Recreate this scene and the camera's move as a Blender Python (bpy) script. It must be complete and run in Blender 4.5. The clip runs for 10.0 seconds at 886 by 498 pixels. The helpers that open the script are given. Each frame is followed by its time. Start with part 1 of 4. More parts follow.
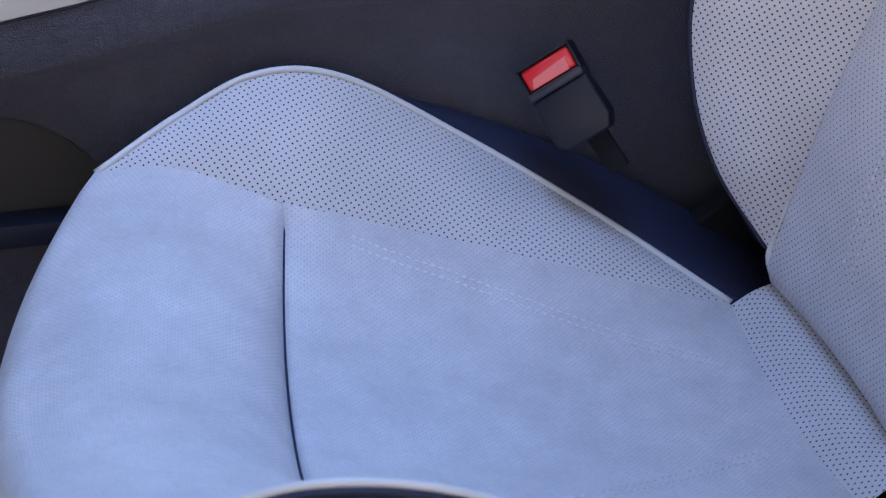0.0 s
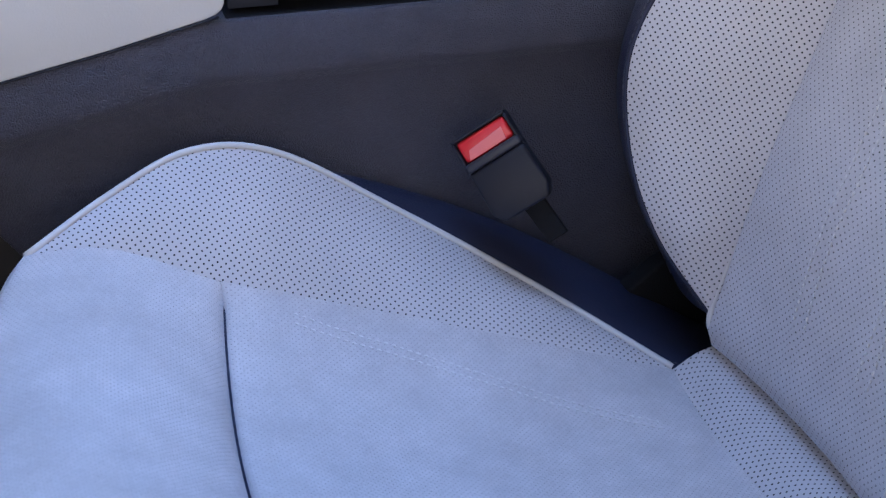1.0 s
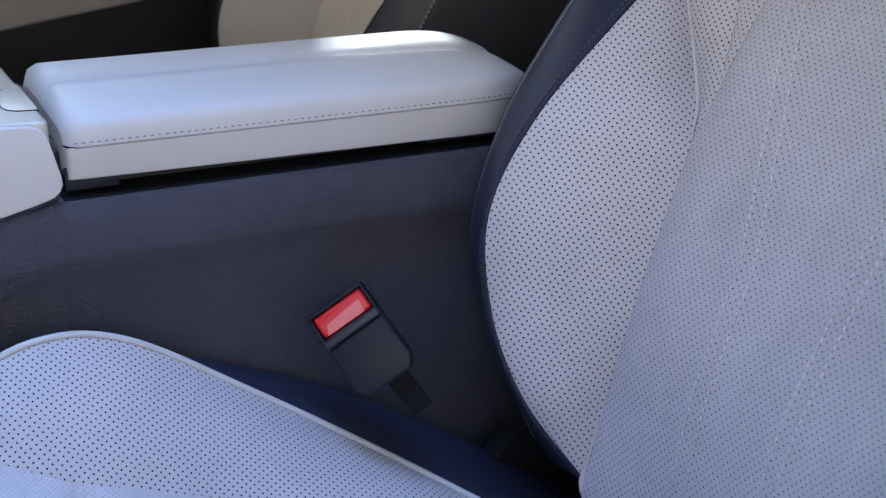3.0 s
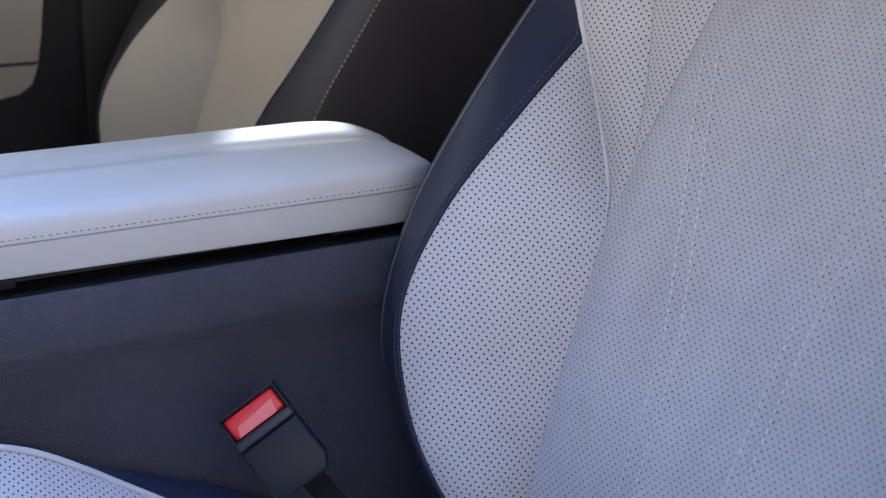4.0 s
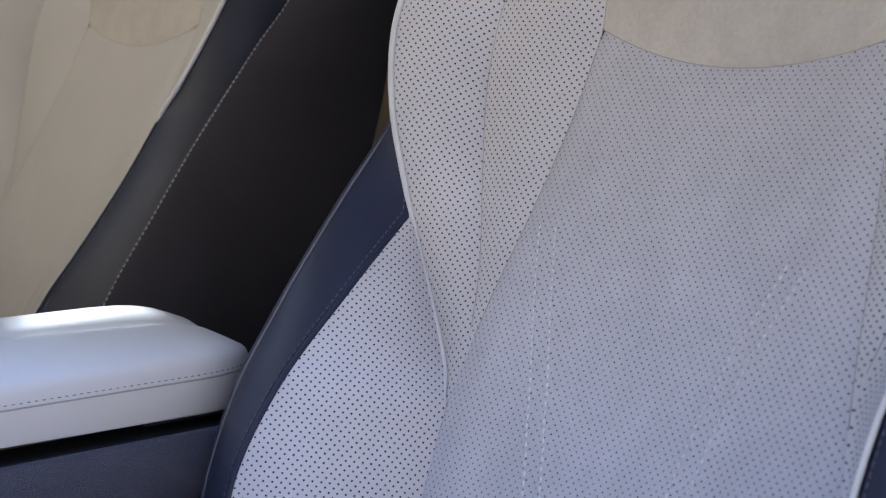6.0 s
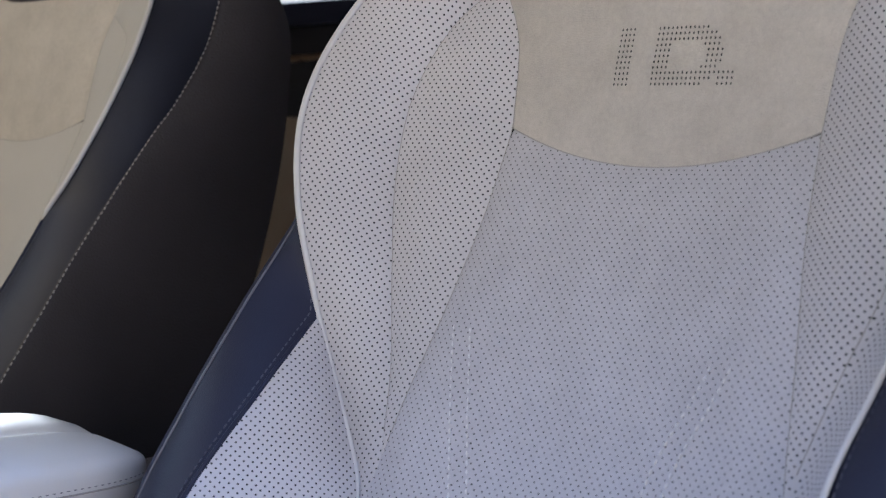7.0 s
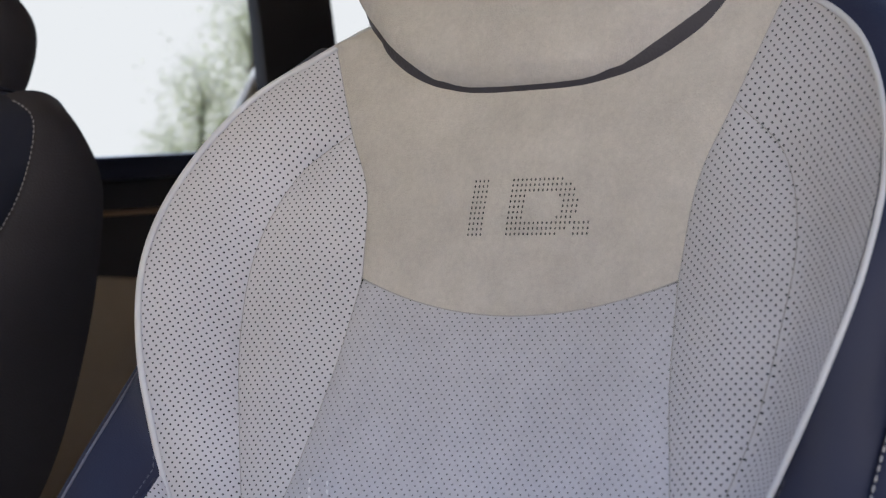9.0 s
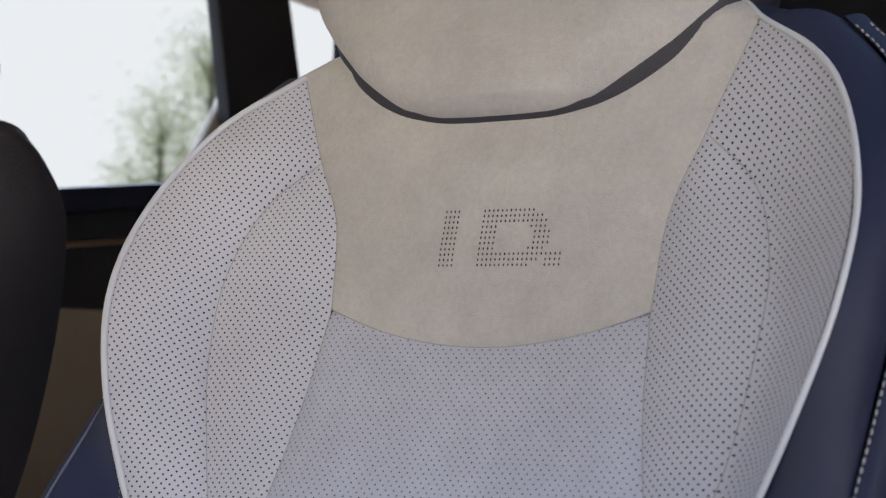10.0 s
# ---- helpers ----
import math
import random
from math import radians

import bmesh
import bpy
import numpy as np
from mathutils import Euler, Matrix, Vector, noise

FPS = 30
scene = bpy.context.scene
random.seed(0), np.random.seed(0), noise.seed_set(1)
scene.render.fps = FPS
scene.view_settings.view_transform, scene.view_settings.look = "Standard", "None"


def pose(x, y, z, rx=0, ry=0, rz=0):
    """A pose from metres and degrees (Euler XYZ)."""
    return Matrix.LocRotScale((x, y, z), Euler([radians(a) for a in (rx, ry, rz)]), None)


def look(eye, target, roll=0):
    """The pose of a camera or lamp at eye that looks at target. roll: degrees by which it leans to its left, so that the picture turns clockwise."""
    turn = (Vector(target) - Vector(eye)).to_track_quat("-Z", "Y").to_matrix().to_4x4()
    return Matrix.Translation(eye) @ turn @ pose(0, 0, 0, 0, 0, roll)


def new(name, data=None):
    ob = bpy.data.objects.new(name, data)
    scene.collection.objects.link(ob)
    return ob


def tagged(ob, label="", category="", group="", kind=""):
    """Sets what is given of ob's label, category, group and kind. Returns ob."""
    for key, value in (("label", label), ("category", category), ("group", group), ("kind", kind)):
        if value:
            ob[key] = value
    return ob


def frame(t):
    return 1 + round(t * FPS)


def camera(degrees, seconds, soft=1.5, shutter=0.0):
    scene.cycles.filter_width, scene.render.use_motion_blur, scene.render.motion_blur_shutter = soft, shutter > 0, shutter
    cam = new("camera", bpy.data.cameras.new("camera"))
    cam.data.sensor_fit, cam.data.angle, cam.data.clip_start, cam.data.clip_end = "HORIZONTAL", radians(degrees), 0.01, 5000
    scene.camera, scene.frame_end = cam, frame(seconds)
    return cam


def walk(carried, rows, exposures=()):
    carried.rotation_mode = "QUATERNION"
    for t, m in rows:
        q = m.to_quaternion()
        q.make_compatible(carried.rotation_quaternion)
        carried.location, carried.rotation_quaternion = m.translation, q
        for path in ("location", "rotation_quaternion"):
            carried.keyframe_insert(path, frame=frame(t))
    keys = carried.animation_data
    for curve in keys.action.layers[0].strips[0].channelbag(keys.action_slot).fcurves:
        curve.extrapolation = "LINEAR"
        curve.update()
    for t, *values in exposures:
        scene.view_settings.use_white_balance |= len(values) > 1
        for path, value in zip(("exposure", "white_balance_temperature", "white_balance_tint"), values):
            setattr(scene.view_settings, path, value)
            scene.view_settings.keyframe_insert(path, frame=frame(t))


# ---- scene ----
cam = camera(34.6, 10.0, soft=1.25)
cam.data.dof.use_dof = True
cam.data.dof.focus_distance, cam.data.dof.aperture_fstop = 1.0, 10.5
PATH = [
    (0, (-0.414, -0.74, 0.843), (-0.155, 0.973, -0.156), -2.0),
    (0.5, (-0.455, -0.734, 0.822), (-0.076, 0.997, -0.105), -1.2),
    (1, (-0.489, -0.717, 0.821), (0.012, 1.007, -0.061), -0.4),
    (1.5, (-0.491, -0.709, 0.826), (0.069, 1.015, -0.018), -0.6),
    (2, (-0.505, -0.697, 0.823), (0.142, 1.025, 0.038), -0.4),
    (2.5, (-0.518, -0.684, 0.821), (0.212, 1.029, 0.09), -0.4),
    (2.7, (-0.522, -0.677, 0.820), (0.240, 1.031, 0.109), -0.2),
    (4, (-0.546, -0.63, 0.815), (0.451, 1.01, 0.252), -0.0),
    (4.5, (-0.556, -0.606, 0.806), (0.529, 0.999, 0.309), 0.3),
    (5, (-0.562, -0.584, 0.801), (0.608, 0.98, 0.372), 0.6),
    (5.5, (-0.565, -0.566, 0.788), (0.684, 0.957, 0.442), 1.1),
    (5.7, (-0.567, -0.558, 0.788), (0.716, 0.942, 0.468), 1.1),
    (7, (-0.577, -0.509, 0.791), (0.898, 0.833, 0.638), 1.3),
    (7.5, (-0.595, -0.487, 0.778), (0.958, 0.772, 0.716), 1.4),
    (8, (-0.603, -0.472, 0.78), (1.009, 0.711, 0.776), 1.4),
    (8.5, (-0.602, -0.464, 0.781), (1.045, 0.669, 0.824), 1.3),
    (9, (-0.612, -0.451, 0.779), (1.075, 0.621, 0.866), 1.3),
    (9.5, (-0.615, -0.444, 0.779), (1.092, 0.592, 0.893), 1.4),
    (10, (-0.612, -0.442, 0.778), (1.102, 0.58, 0.912), 1.3),
]
walk(cam, [(t, look(eye, target, roll)) for t, eye, target, roll in PATH], [(0.0, 1.17, 5420, 8), (2.5, 1.18, 5250, 7), (4.5, 1.19, 5130, 8), (7.5, 1.22, 5110, 8), (10.0, 1.23, 5150, 8)])

# ---- world, sun and exposure ----
world = bpy.data.worlds.new("world")
scene.world = world
world.use_nodes = True
wn, wl = world.node_tree.nodes, world.node_tree.links
sky = wn.new("ShaderNodeTexSky")
sky.sky_type = "NISHITA"
sky.sun_disc = False
sky.sun_elevation, sky.sun_rotation = radians(39.4), radians(28.5)
sky.air_density, sky.dust_density, sky.ozone_density = 1.0, 3.0, 3.0
wn["Background"].inputs["Strength"].default_value = 0.062
wl.new(sky.outputs["Color"], wn["Background"].inputs["Color"])

sun = new("sun", bpy.data.lights.new("sun", "SUN"))
sun.data.energy, sun.data.angle, sun.data.color = 2.2, radians(1.5), (1.0, 0.93, 0.82)
sun.matrix_world = look((3.687, 6.791, 6.347), (0, 0, 0))

# added fill lamps: blue overhead, warm from windscreen and doorway, two at the passenger side


def fill_lamp(name, eye, target, wide, high, watts, color, spread):
    lamp = new(name, bpy.data.lights.new(name, "AREA"))
    lamp.data.shape, lamp.data.size, lamp.data.size_y = "RECTANGLE", wide, high
    lamp.data.energy, lamp.data.color, lamp.data.spread = watts, color, radians(spread)
    lamp.matrix_world = look(eye, target)


fill_lamp("roof_light", (-0.42, 0.12, 1.45), (-0.535, -0.04, 0.3), 0.60, 0.40, 1.19, (0.415, 0.565, 0.96), 70)
fill_lamp("windscreen_light", (-0.80, 0.22, 1.24), (0.2, 0.28, 1.05), 1.4, 0.6, 1.15, (1.0, 0.79, 0.53), 84)
fill_lamp("doorway_light", (-0.35, -1.05, 1.05), (-0.02, 0.2, 0.88), 1.5, 0.7, 0.60, (1.0, 0.82, 0.68), 110)
fill_lamp("side_window_light", (-0.50, 1.18, 1.20), (0.12, 0.84, 0.74), 0.7, 0.4, 0.24, (1.0, 0.73, 0.40), 80)
fill_lamp("door_window_light", (-0.40, 1.19, 1.18), (-0.26, 0.37, 0.57), 0.5, 0.25, 0.035, (0.90, 0.98, 1.0), 34)

# ---- materials ----


def shader(name, rough=0.5, metal=0.0):
    m = bpy.data.materials.new(name)
    m.use_nodes = True
    n = m.node_tree.nodes
    b = n["Principled BSDF"]
    b.inputs["Roughness"].default_value = rough
    b.inputs["Metallic"].default_value = metal
    return m, n, m.node_tree.links, b


def math_node(n, links, op, a, b=None, c=None):
    k = n.new("ShaderNodeMath")
    k.operation = op
    for i, v in enumerate((a, b, c)):
        if v is None:
            continue
        if isinstance(v, (int, float)):
            k.inputs[i].default_value = v
        else:
            links.new(v, k.inputs[i])
    return k.outputs[0]


def ramp(n, links, fac, stops):
    r = n.new("ShaderNodeValToRGB")
    e = r.color_ramp.elements
    e[0].position, e[0].color = stops[0][0], (*stops[0][1], 1)
    e[1].position, e[1].color = stops[-1][0], (*stops[-1][1], 1)
    for p, c in stops[1:-1]:
        e.new(p).color = (*c, 1)
    links.new(fac, r.inputs[0])
    return r.outputs[0]


def surface(name, color, rough=0.5, grain=900.0, depth=0.0004, stain=0.12, metal=0.0, kind="noise", sheen=0.0, stain_scale=9.0, gloss=0.5, cloud=0.0):
    """A plain material with clouding at a large scale and grain at a small one."""
    m, n, l, b = shader(name, rough, metal)
    tc = n.new("ShaderNodeTexCoord").outputs["Object"]
    big = n.new("ShaderNodeTexNoise")
    big.inputs["Scale"].default_value, big.inputs["Detail"].default_value = stain_scale, 5
    l.new(tc, big.inputs["Vector"])
    lo = tuple(c * (1 - stain) for c in color)
    hi = tuple(min(1, c * (1 + stain * 0.6)) for c in color)
    col = ramp(n, l, big.outputs[0], [(0.3, lo), (0.7, hi)])
    if cloud:
        col = nap(n, l, tc, col, cloud)
    l.new(col, b.inputs["Base Color"])
    if kind in ("voronoi", "pebble"):
        g = n.new("ShaderNodeTexVoronoi")
        g.feature = "SMOOTH_F1"
    else:
        g = n.new("ShaderNodeTexNoise")
        g.inputs["Detail"].default_value = 3
    g.inputs["Scale"].default_value = grain
    l.new(tc, g.inputs["Vector"])
    bump = n.new("ShaderNodeBump")
    bump.inputs["Strength"].default_value, bump.inputs["Distance"].default_value = 1.0, depth
    bump.invert = kind == "pebble"
    l.new(g.outputs[0], bump.inputs["Height"])
    l.new(bump.outputs[0], b.inputs["Normal"])
    r = math_node(n, l, "MULTIPLY_ADD", big.outputs[0], 0.2, rough - 0.1)
    l.new(r, b.inputs["Roughness"])
    if sheen:
        b.inputs["Sheen Weight"].default_value = sheen
        b.inputs["Sheen Roughness"].default_value = 0.5
    b.inputs["Specular IOR Level"].default_value = gloss
    return m


def nap(n, l, tc, col, amount):
    """The brushed, cloudy nap of nubuck: patches and fine flecks."""
    total = None
    for scale, detail, share in ((45, 4, 0.6), (260, 3, 0.55), (1100, 2, 0.6)):
        k = n.new("ShaderNodeTexNoise")
        k.inputs["Scale"].default_value, k.inputs["Detail"].default_value = scale, detail
        l.new(tc, k.inputs["Vector"])
        v = math_node(n, l, "MULTIPLY_ADD", k.outputs[0], 2 * amount * share, -amount * share)
        total = v if total is None else math_node(n, l, "ADD", total, v)
    f = math_node(n, l, "ADD", total, 1.0)
    m = n.new("ShaderNodeVectorMath")
    m.operation = "SCALE"
    l.new(col, m.inputs[0])
    l.new(f, m.inputs["Scale"])
    return m.outputs[0]


def perforated(name, color, hole, radius, pitch=(0.0055, 0.0060), rough=0.6, stain=0.08, soft=0.35, cloud=0.0):
    """Leather with a staggered lattice of punched holes, laid out in metres on the UV map."""
    m, n, l, b = shader(name, rough)
    uv = n.new("ShaderNodeUVMap").outputs[0]
    tc = n.new("ShaderNodeTexCoord").outputs["Object"]
    warp = n.new("ShaderNodeTexNoise")
    warp.inputs["Scale"].default_value = 14
    l.new(tc, warp.inputs["Vector"])
    sep = n.new("ShaderNodeSeparateXYZ")
    l.new(uv, sep.inputs[0])
    wob = math_node(n, l, "MULTIPLY_ADD", warp.outputs[0], 0.0007, -0.00035)
    u, v = (math_node(n, l, "ADD", sep.outputs[i], wob) for i in (0, 1))
    u, v = (math_node(n, l, "DIVIDE", c, p) for c, p in zip((u, v), pitch))
    far = []
    for shift in (0.0, 0.5):
        d = []
        for c, p in zip((u, v), pitch):
            f = math_node(n, l, "FRACT", math_node(n, l, "ADD", c, shift))
            f = math_node(n, l, "MULTIPLY", math_node(n, l, "SUBTRACT", f, 0.5), p)
            d.append(math_node(n, l, "MULTIPLY", f, f))
        far.append(math_node(n, l, "SQRT", math_node(n, l, "ADD", d[0], d[1])))
    near = math_node(n, l, "MINIMUM", far[0], far[1])
    mr = n.new("ShaderNodeMapRange")
    mr.interpolation_type = "SMOOTHSTEP"
    l.new(near, mr.inputs["Value"])
    mr.inputs["From Min"].default_value, mr.inputs["From Max"].default_value = radius * (1 - soft), radius * (1 + soft)
    face = mr.outputs[0]
    big = n.new("ShaderNodeTexNoise")
    big.inputs["Scale"].default_value, big.inputs["Detail"].default_value = 11, 5
    l.new(tc, big.inputs["Vector"])
    col = ramp(n, l, big.outputs[0], [(0.3, tuple(c * (1 - stain) for c in color)), (0.7, tuple(min(1, c * (1 + stain * 0.5)) for c in color))])
    if cloud:
        col = nap(n, l, tc, col, cloud)
    mix = n.new("ShaderNodeMix")
    mix.data_type = "RGBA"
    mix.inputs["A"].default_value = (*hole, 1)
    l.new(face, mix.inputs["Factor"])
    l.new(col, mix.inputs["B"])
    l.new(mix.outputs["Result"], b.inputs["Base Color"])
    fine = n.new("ShaderNodeTexNoise")
    fine.inputs["Scale"].default_value, fine.inputs["Detail"].default_value = 900, 3
    l.new(tc, fine.inputs["Vector"])
    h = math_node(n, l, "MULTIPLY_ADD", fine.outputs[0], 0.45, face)
    bump = n.new("ShaderNodeBump")
    bump.inputs["Strength"].default_value, bump.inputs["Distance"].default_value = 0.8, 0.0005
    l.new(h, bump.inputs["Height"])
    l.new(bump.outputs[0], b.inputs["Normal"])
    b.inputs["Sheen Weight"].default_value = 0.1
    return m


LIGHT = (0.565, 0.548, 0.570)
MAT = {
    "perf_bold": perforated("perforated_leather", LIGHT, (0.012, 0.012, 0.018), 0.00068, soft=0.22),
    "perf_back": perforated("perforated_nubuck", (0.515, 0.505, 0.540), (0.07, 0.07, 0.075), 0.00057, soft=0.25, pitch=(0.0056, 0.0061), cloud=0.16),
    "perf_soft": perforated("fine_perforated_nubuck", LIGHT, (0.43, 0.42, 0.43), 0.00053, pitch=(0.0042, 0.0046), stain=0.12, cloud=0.22),
    "faint": perforated("faintly_perforated_leather", (0.52, 0.50, 0.47), (0.40, 0.385, 0.365), 0.00060, stain=0.05),
    "nubuck": surface("nubuck", (0.55, 0.507, 0.445), 0.85, 900, 0.0009, 0.12, sheen=0.2, stain_scale=14, cloud=0.22),
    "piping": surface("piping_leather", (0.62, 0.61, 0.615), 0.45, 800, 0.0001, 0.05),
    "navy": surface("navy_leather", (0.026, 0.029, 0.056), 0.48, 1100, 0.0002, 0.15, kind="voronoi", gloss=0.24),
    "black_cloth": surface("black_leather", (0.060, 0.055, 0.060), 0.6, 600, 0.0004, 0.15, kind="voronoi", gloss=0.25),
    # darker copy of the navy leather for the dimmer, warmer passenger side
    "navy_dimmed": surface("dimmed_navy_leather", (0.026, 0.028, 0.043), 0.44, 1100, 0.0002, 0.15, kind="voronoi", gloss=0.30),
    # paler than the navy leather: the cord's highlight is in its colour
    "bead_glint": surface("navy_cord_glint", (0.15, 0.15, 0.18), 0.32, 900, 0.0001, 0.1),
    "shell": surface("black_moulding", (0.036, 0.034, 0.036), 0.5, 900, 0.0002, 0.1),
    "seam": surface("seam_thread", (0.38, 0.365, 0.345), 0.8, 900, 0.0001, 0.1),
    "seam_pale": surface("pale_seam_thread", (0.73, 0.72, 0.73), 0.7, 900, 0.0001, 0.1),
    "thread": surface("pale_thread", (0.42, 0.40, 0.38), 0.7, 900, 0.0001, 0.1),
    "grey_thread": surface("grey_thread", (0.14, 0.14, 0.17), 0.7, 900, 0.0001, 0.1),
    "navy_thread": surface("navy_thread", (0.08, 0.08, 0.11), 0.6, 900, 0.0001, 0.1),
    "console": surface("grained_console_plastic", (0.074, 0.072, 0.098), 0.45, 1000, 0.0016, 0.14, kind="pebble", cloud=0.30),
    "white": surface("white_console_leather", (0.70, 0.69, 0.68), 0.48, 750, 0.0002, 0.05),
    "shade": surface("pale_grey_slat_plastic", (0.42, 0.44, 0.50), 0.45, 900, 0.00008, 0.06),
    "silver": surface("satin_champagne_trim", (0.56, 0.56, 0.51), 0.36, 900, 0.00005, 0.05, metal=0.55),
    "red": surface("red_button_plastic", (0.72, 0.03, 0.04), 0.22, 500, 0.00005, 0.05),
    # paler red paints the sky's reflection on the button
    "red_glint": surface("red_plastic_glint", (0.80, 0.16, 0.17), 0.18, 500, 0.00005, 0.05),
    "plastic": surface("black_plastic", (0.012, 0.013, 0.022), 0.45, 900, 0.0002, 0.1, gloss=0.35),
    # buckle plastic made lighter to carry the highlight on its lip
    "lip": surface("black_plastic_highlight", (0.028, 0.028, 0.040), 0.38, 900, 0.0001, 0.1),
    "webbing": surface("black_webbing", (0.010, 0.010, 0.012), 0.8, 900, 0.0006, 0.1, gloss=0.2),
    "carpet": surface("dark_carpet", (0.025, 0.025, 0.03), 0.95, 450, 0.002, 0.25),
    "beige": surface("beige_door_trim", (0.52, 0.42, 0.30), 0.6, 700, 0.0003, 0.08),
    "insert": surface("pale_beige_insert", (0.60, 0.56, 0.50), 0.6, 700, 0.0003, 0.08),
    "bronze": surface("bronze_trim", (0.30, 0.20, 0.12), 0.3, 900, 0.00005, 0.08, metal=0.8),
    # out of view; beige picked to bounce warm light onto the seat tops
    "headliner": surface("beige_headliner", (0.60, 0.50, 0.36), 0.9, 700, 0.0006, 0.08),
    "asphalt": surface("pale_paving", (0.56, 0.50, 0.45), 0.9, 60, 0.004, 0.25, stain_scale=0.6),
    "plaster": surface("pale_plaster", (0.66, 0.57, 0.47), 0.9, 40, 0.004, 0.12, stain_scale=0.8),
    "bark": surface("bark", (0.12, 0.09, 0.065), 0.9, 30, 0.01, 0.3),
}
# brown tint added to hold sky light back at roof panel and windscreen
tint, tn, tl, tb = shader("brown_tint_glass", 0.0)
tb.inputs["Transmission Weight"].default_value = 1.0
tb.inputs["IOR"].default_value = 1.01
tb.inputs["Base Color"].default_value = (0.30, 0.24, 0.15, 1)
MAT["tint"] = tint
leaf, ln, ll, lb = shader("leaf", 0.6)
lb.inputs["Base Color"].default_value = (0.22, 0.26, 0.12, 1)
lt = ln.new("ShaderNodeBsdfTranslucent")
lr = ln.new("ShaderNodeNewGeometry")
# leaf tones paled far past green, so distant haze sits in the colour
lc = ramp(ln, ll, lr.outputs["Random Per Island"], [(0.0, (0.54, 0.57, 0.34)), (0.5, (0.64, 0.66, 0.43)), (1.0, (0.72, 0.72, 0.52))])
ll.new(lc, lb.inputs["Base Color"])
ll.new(lc, lt.inputs["Color"])
lm = ln.new("ShaderNodeMixShader")
lm.inputs[0].default_value = 0.7
ll.new(lb.outputs[0], lm.inputs[1])
ll.new(lt.outputs[0], lm.inputs[2])
ll.new(lm.outputs[0], ln["Material Output"].inputs["Surface"])
MAT["leaf"] = leaf
haze = bpy.data.materials.new("bright_haze")
haze.use_nodes = True
hn, hl = haze.node_tree.nodes, haze.node_tree.links
hn.remove(hn["Principled BSDF"])
he = hn.new("ShaderNodeEmission")
hc = hn.new("ShaderNodeTexNoise")
hc.inputs["Scale"].default_value = 0.06
hl.new(ramp(hn, hl, hc.outputs[0], [(0.3, (0.97, 0.86, 0.71)), (0.7, (1.0, 0.885, 0.735))]), he.inputs["Color"])
he.inputs["Strength"].default_value = 0.465
hl.new(he.outputs[0], hn["Material Output"].inputs["Surface"])
dark_glass, dn, dl, db = shader("privacy_glass", 0.0)
db.inputs["Transmission Weight"].default_value = 1.0
db.inputs["IOR"].default_value = 1.01
db.inputs["Base Color"].default_value = (0.90, 0.88, 0.86, 1)
MAT["privacy"] = dark_glass


# ---- mesh helpers ----


def smooth_curve(points, count=40):
    """A Catmull-Rom curve through the points, evenly spaced along its length."""
    p = np.array(points, float)
    if len(p) == 2:
        return p[0] + (p[1] - p[0]) * np.linspace(0, 1, count)[:, None]
    t = np.linspace(0, len(p) - 1, 24 * len(p))
    i = np.clip(t.astype(int), 0, len(p) - 2)
    f = (t - i)[:, None]
    q = np.vstack([2 * p[0] - p[1], p, 2 * p[-1] - p[-2]])
    a, b, c, d = q[i], q[i + 1], q[i + 2], q[i + 3]
    s = 0.5 * (2 * b + (c - a) * f + (2 * a - 5 * b + 4 * c - d) * f**2 + (3 * b - a - 3 * c + d) * f**3)
    return spaced(s, count)


def spaced(s, count):
    run = np.r_[0, np.cumsum(np.linalg.norm(np.diff(s, axis=0), axis=1))]
    want = np.linspace(0, run[-1], count)
    return np.stack([np.interp(want, run, s[:, k]) for k in range(3)], 1)


def joined(*curves, count=40):
    return spaced(np.vstack([c if n == 0 else c[1:] for n, c in enumerate(curves)]), count)


def link_mesh(name, verts, faces, mat, parent=None, label="", uv=None, smooth=True):
    me = bpy.data.meshes.new(name)
    root = parent
    off = np.zeros(3)
    while root is not None:
        off += np.array(root.location)
        root = root.parent
    me.from_pydata([tuple(v) for v in np.asarray(verts, float) - off], [], faces)
    me.materials.append(mat)
    if uv is not None:
        lay = me.uv_layers.new(name="UVMap")
        idx = np.empty(len(me.loops), dtype=np.int32)
        me.loops.foreach_get("vertex_index", idx)
        lay.data.foreach_set("uv", np.asarray(uv, np.float32)[idx].ravel())
    if smooth:
        me.polygons.foreach_set("use_smooth", np.ones(len(me.polygons), dtype=bool))
    me.update()
    ob = new(name, me)
    ob.parent = parent
    if label:
        ob["label"] = label
    return ob


def part(name, bm, mat, parent, label="", smooth=True):
    """A bmesh in world places as one mesh object under a thing or a part."""
    bm.verts.ensure_lookup_table()
    bm.normal_update()
    me = bpy.data.meshes.new(name)
    off = Vector((0, 0, 0))
    root = parent
    while root is not None:
        off += root.location
        root = root.parent
    bmesh.ops.translate(bm, verts=bm.verts, vec=-off)
    bm.to_mesh(me)
    bm.free()
    me.materials.append(mat)
    if smooth:
        me.polygons.foreach_set("use_smooth", np.ones(len(me.polygons), dtype=bool))
        me.set_sharp_from_angle(angle=radians(40))
    ob = new(name, me)
    ob.parent = parent
    if label:
        ob["label"] = label
    return ob


def thing(name, place, label, category, group="", kind=""):
    ob = new(name)
    ob.location = place
    ob.empty_display_size = 0.05
    bpy.context.view_layer.update()
    return tagged(ob, label, category, group, kind)


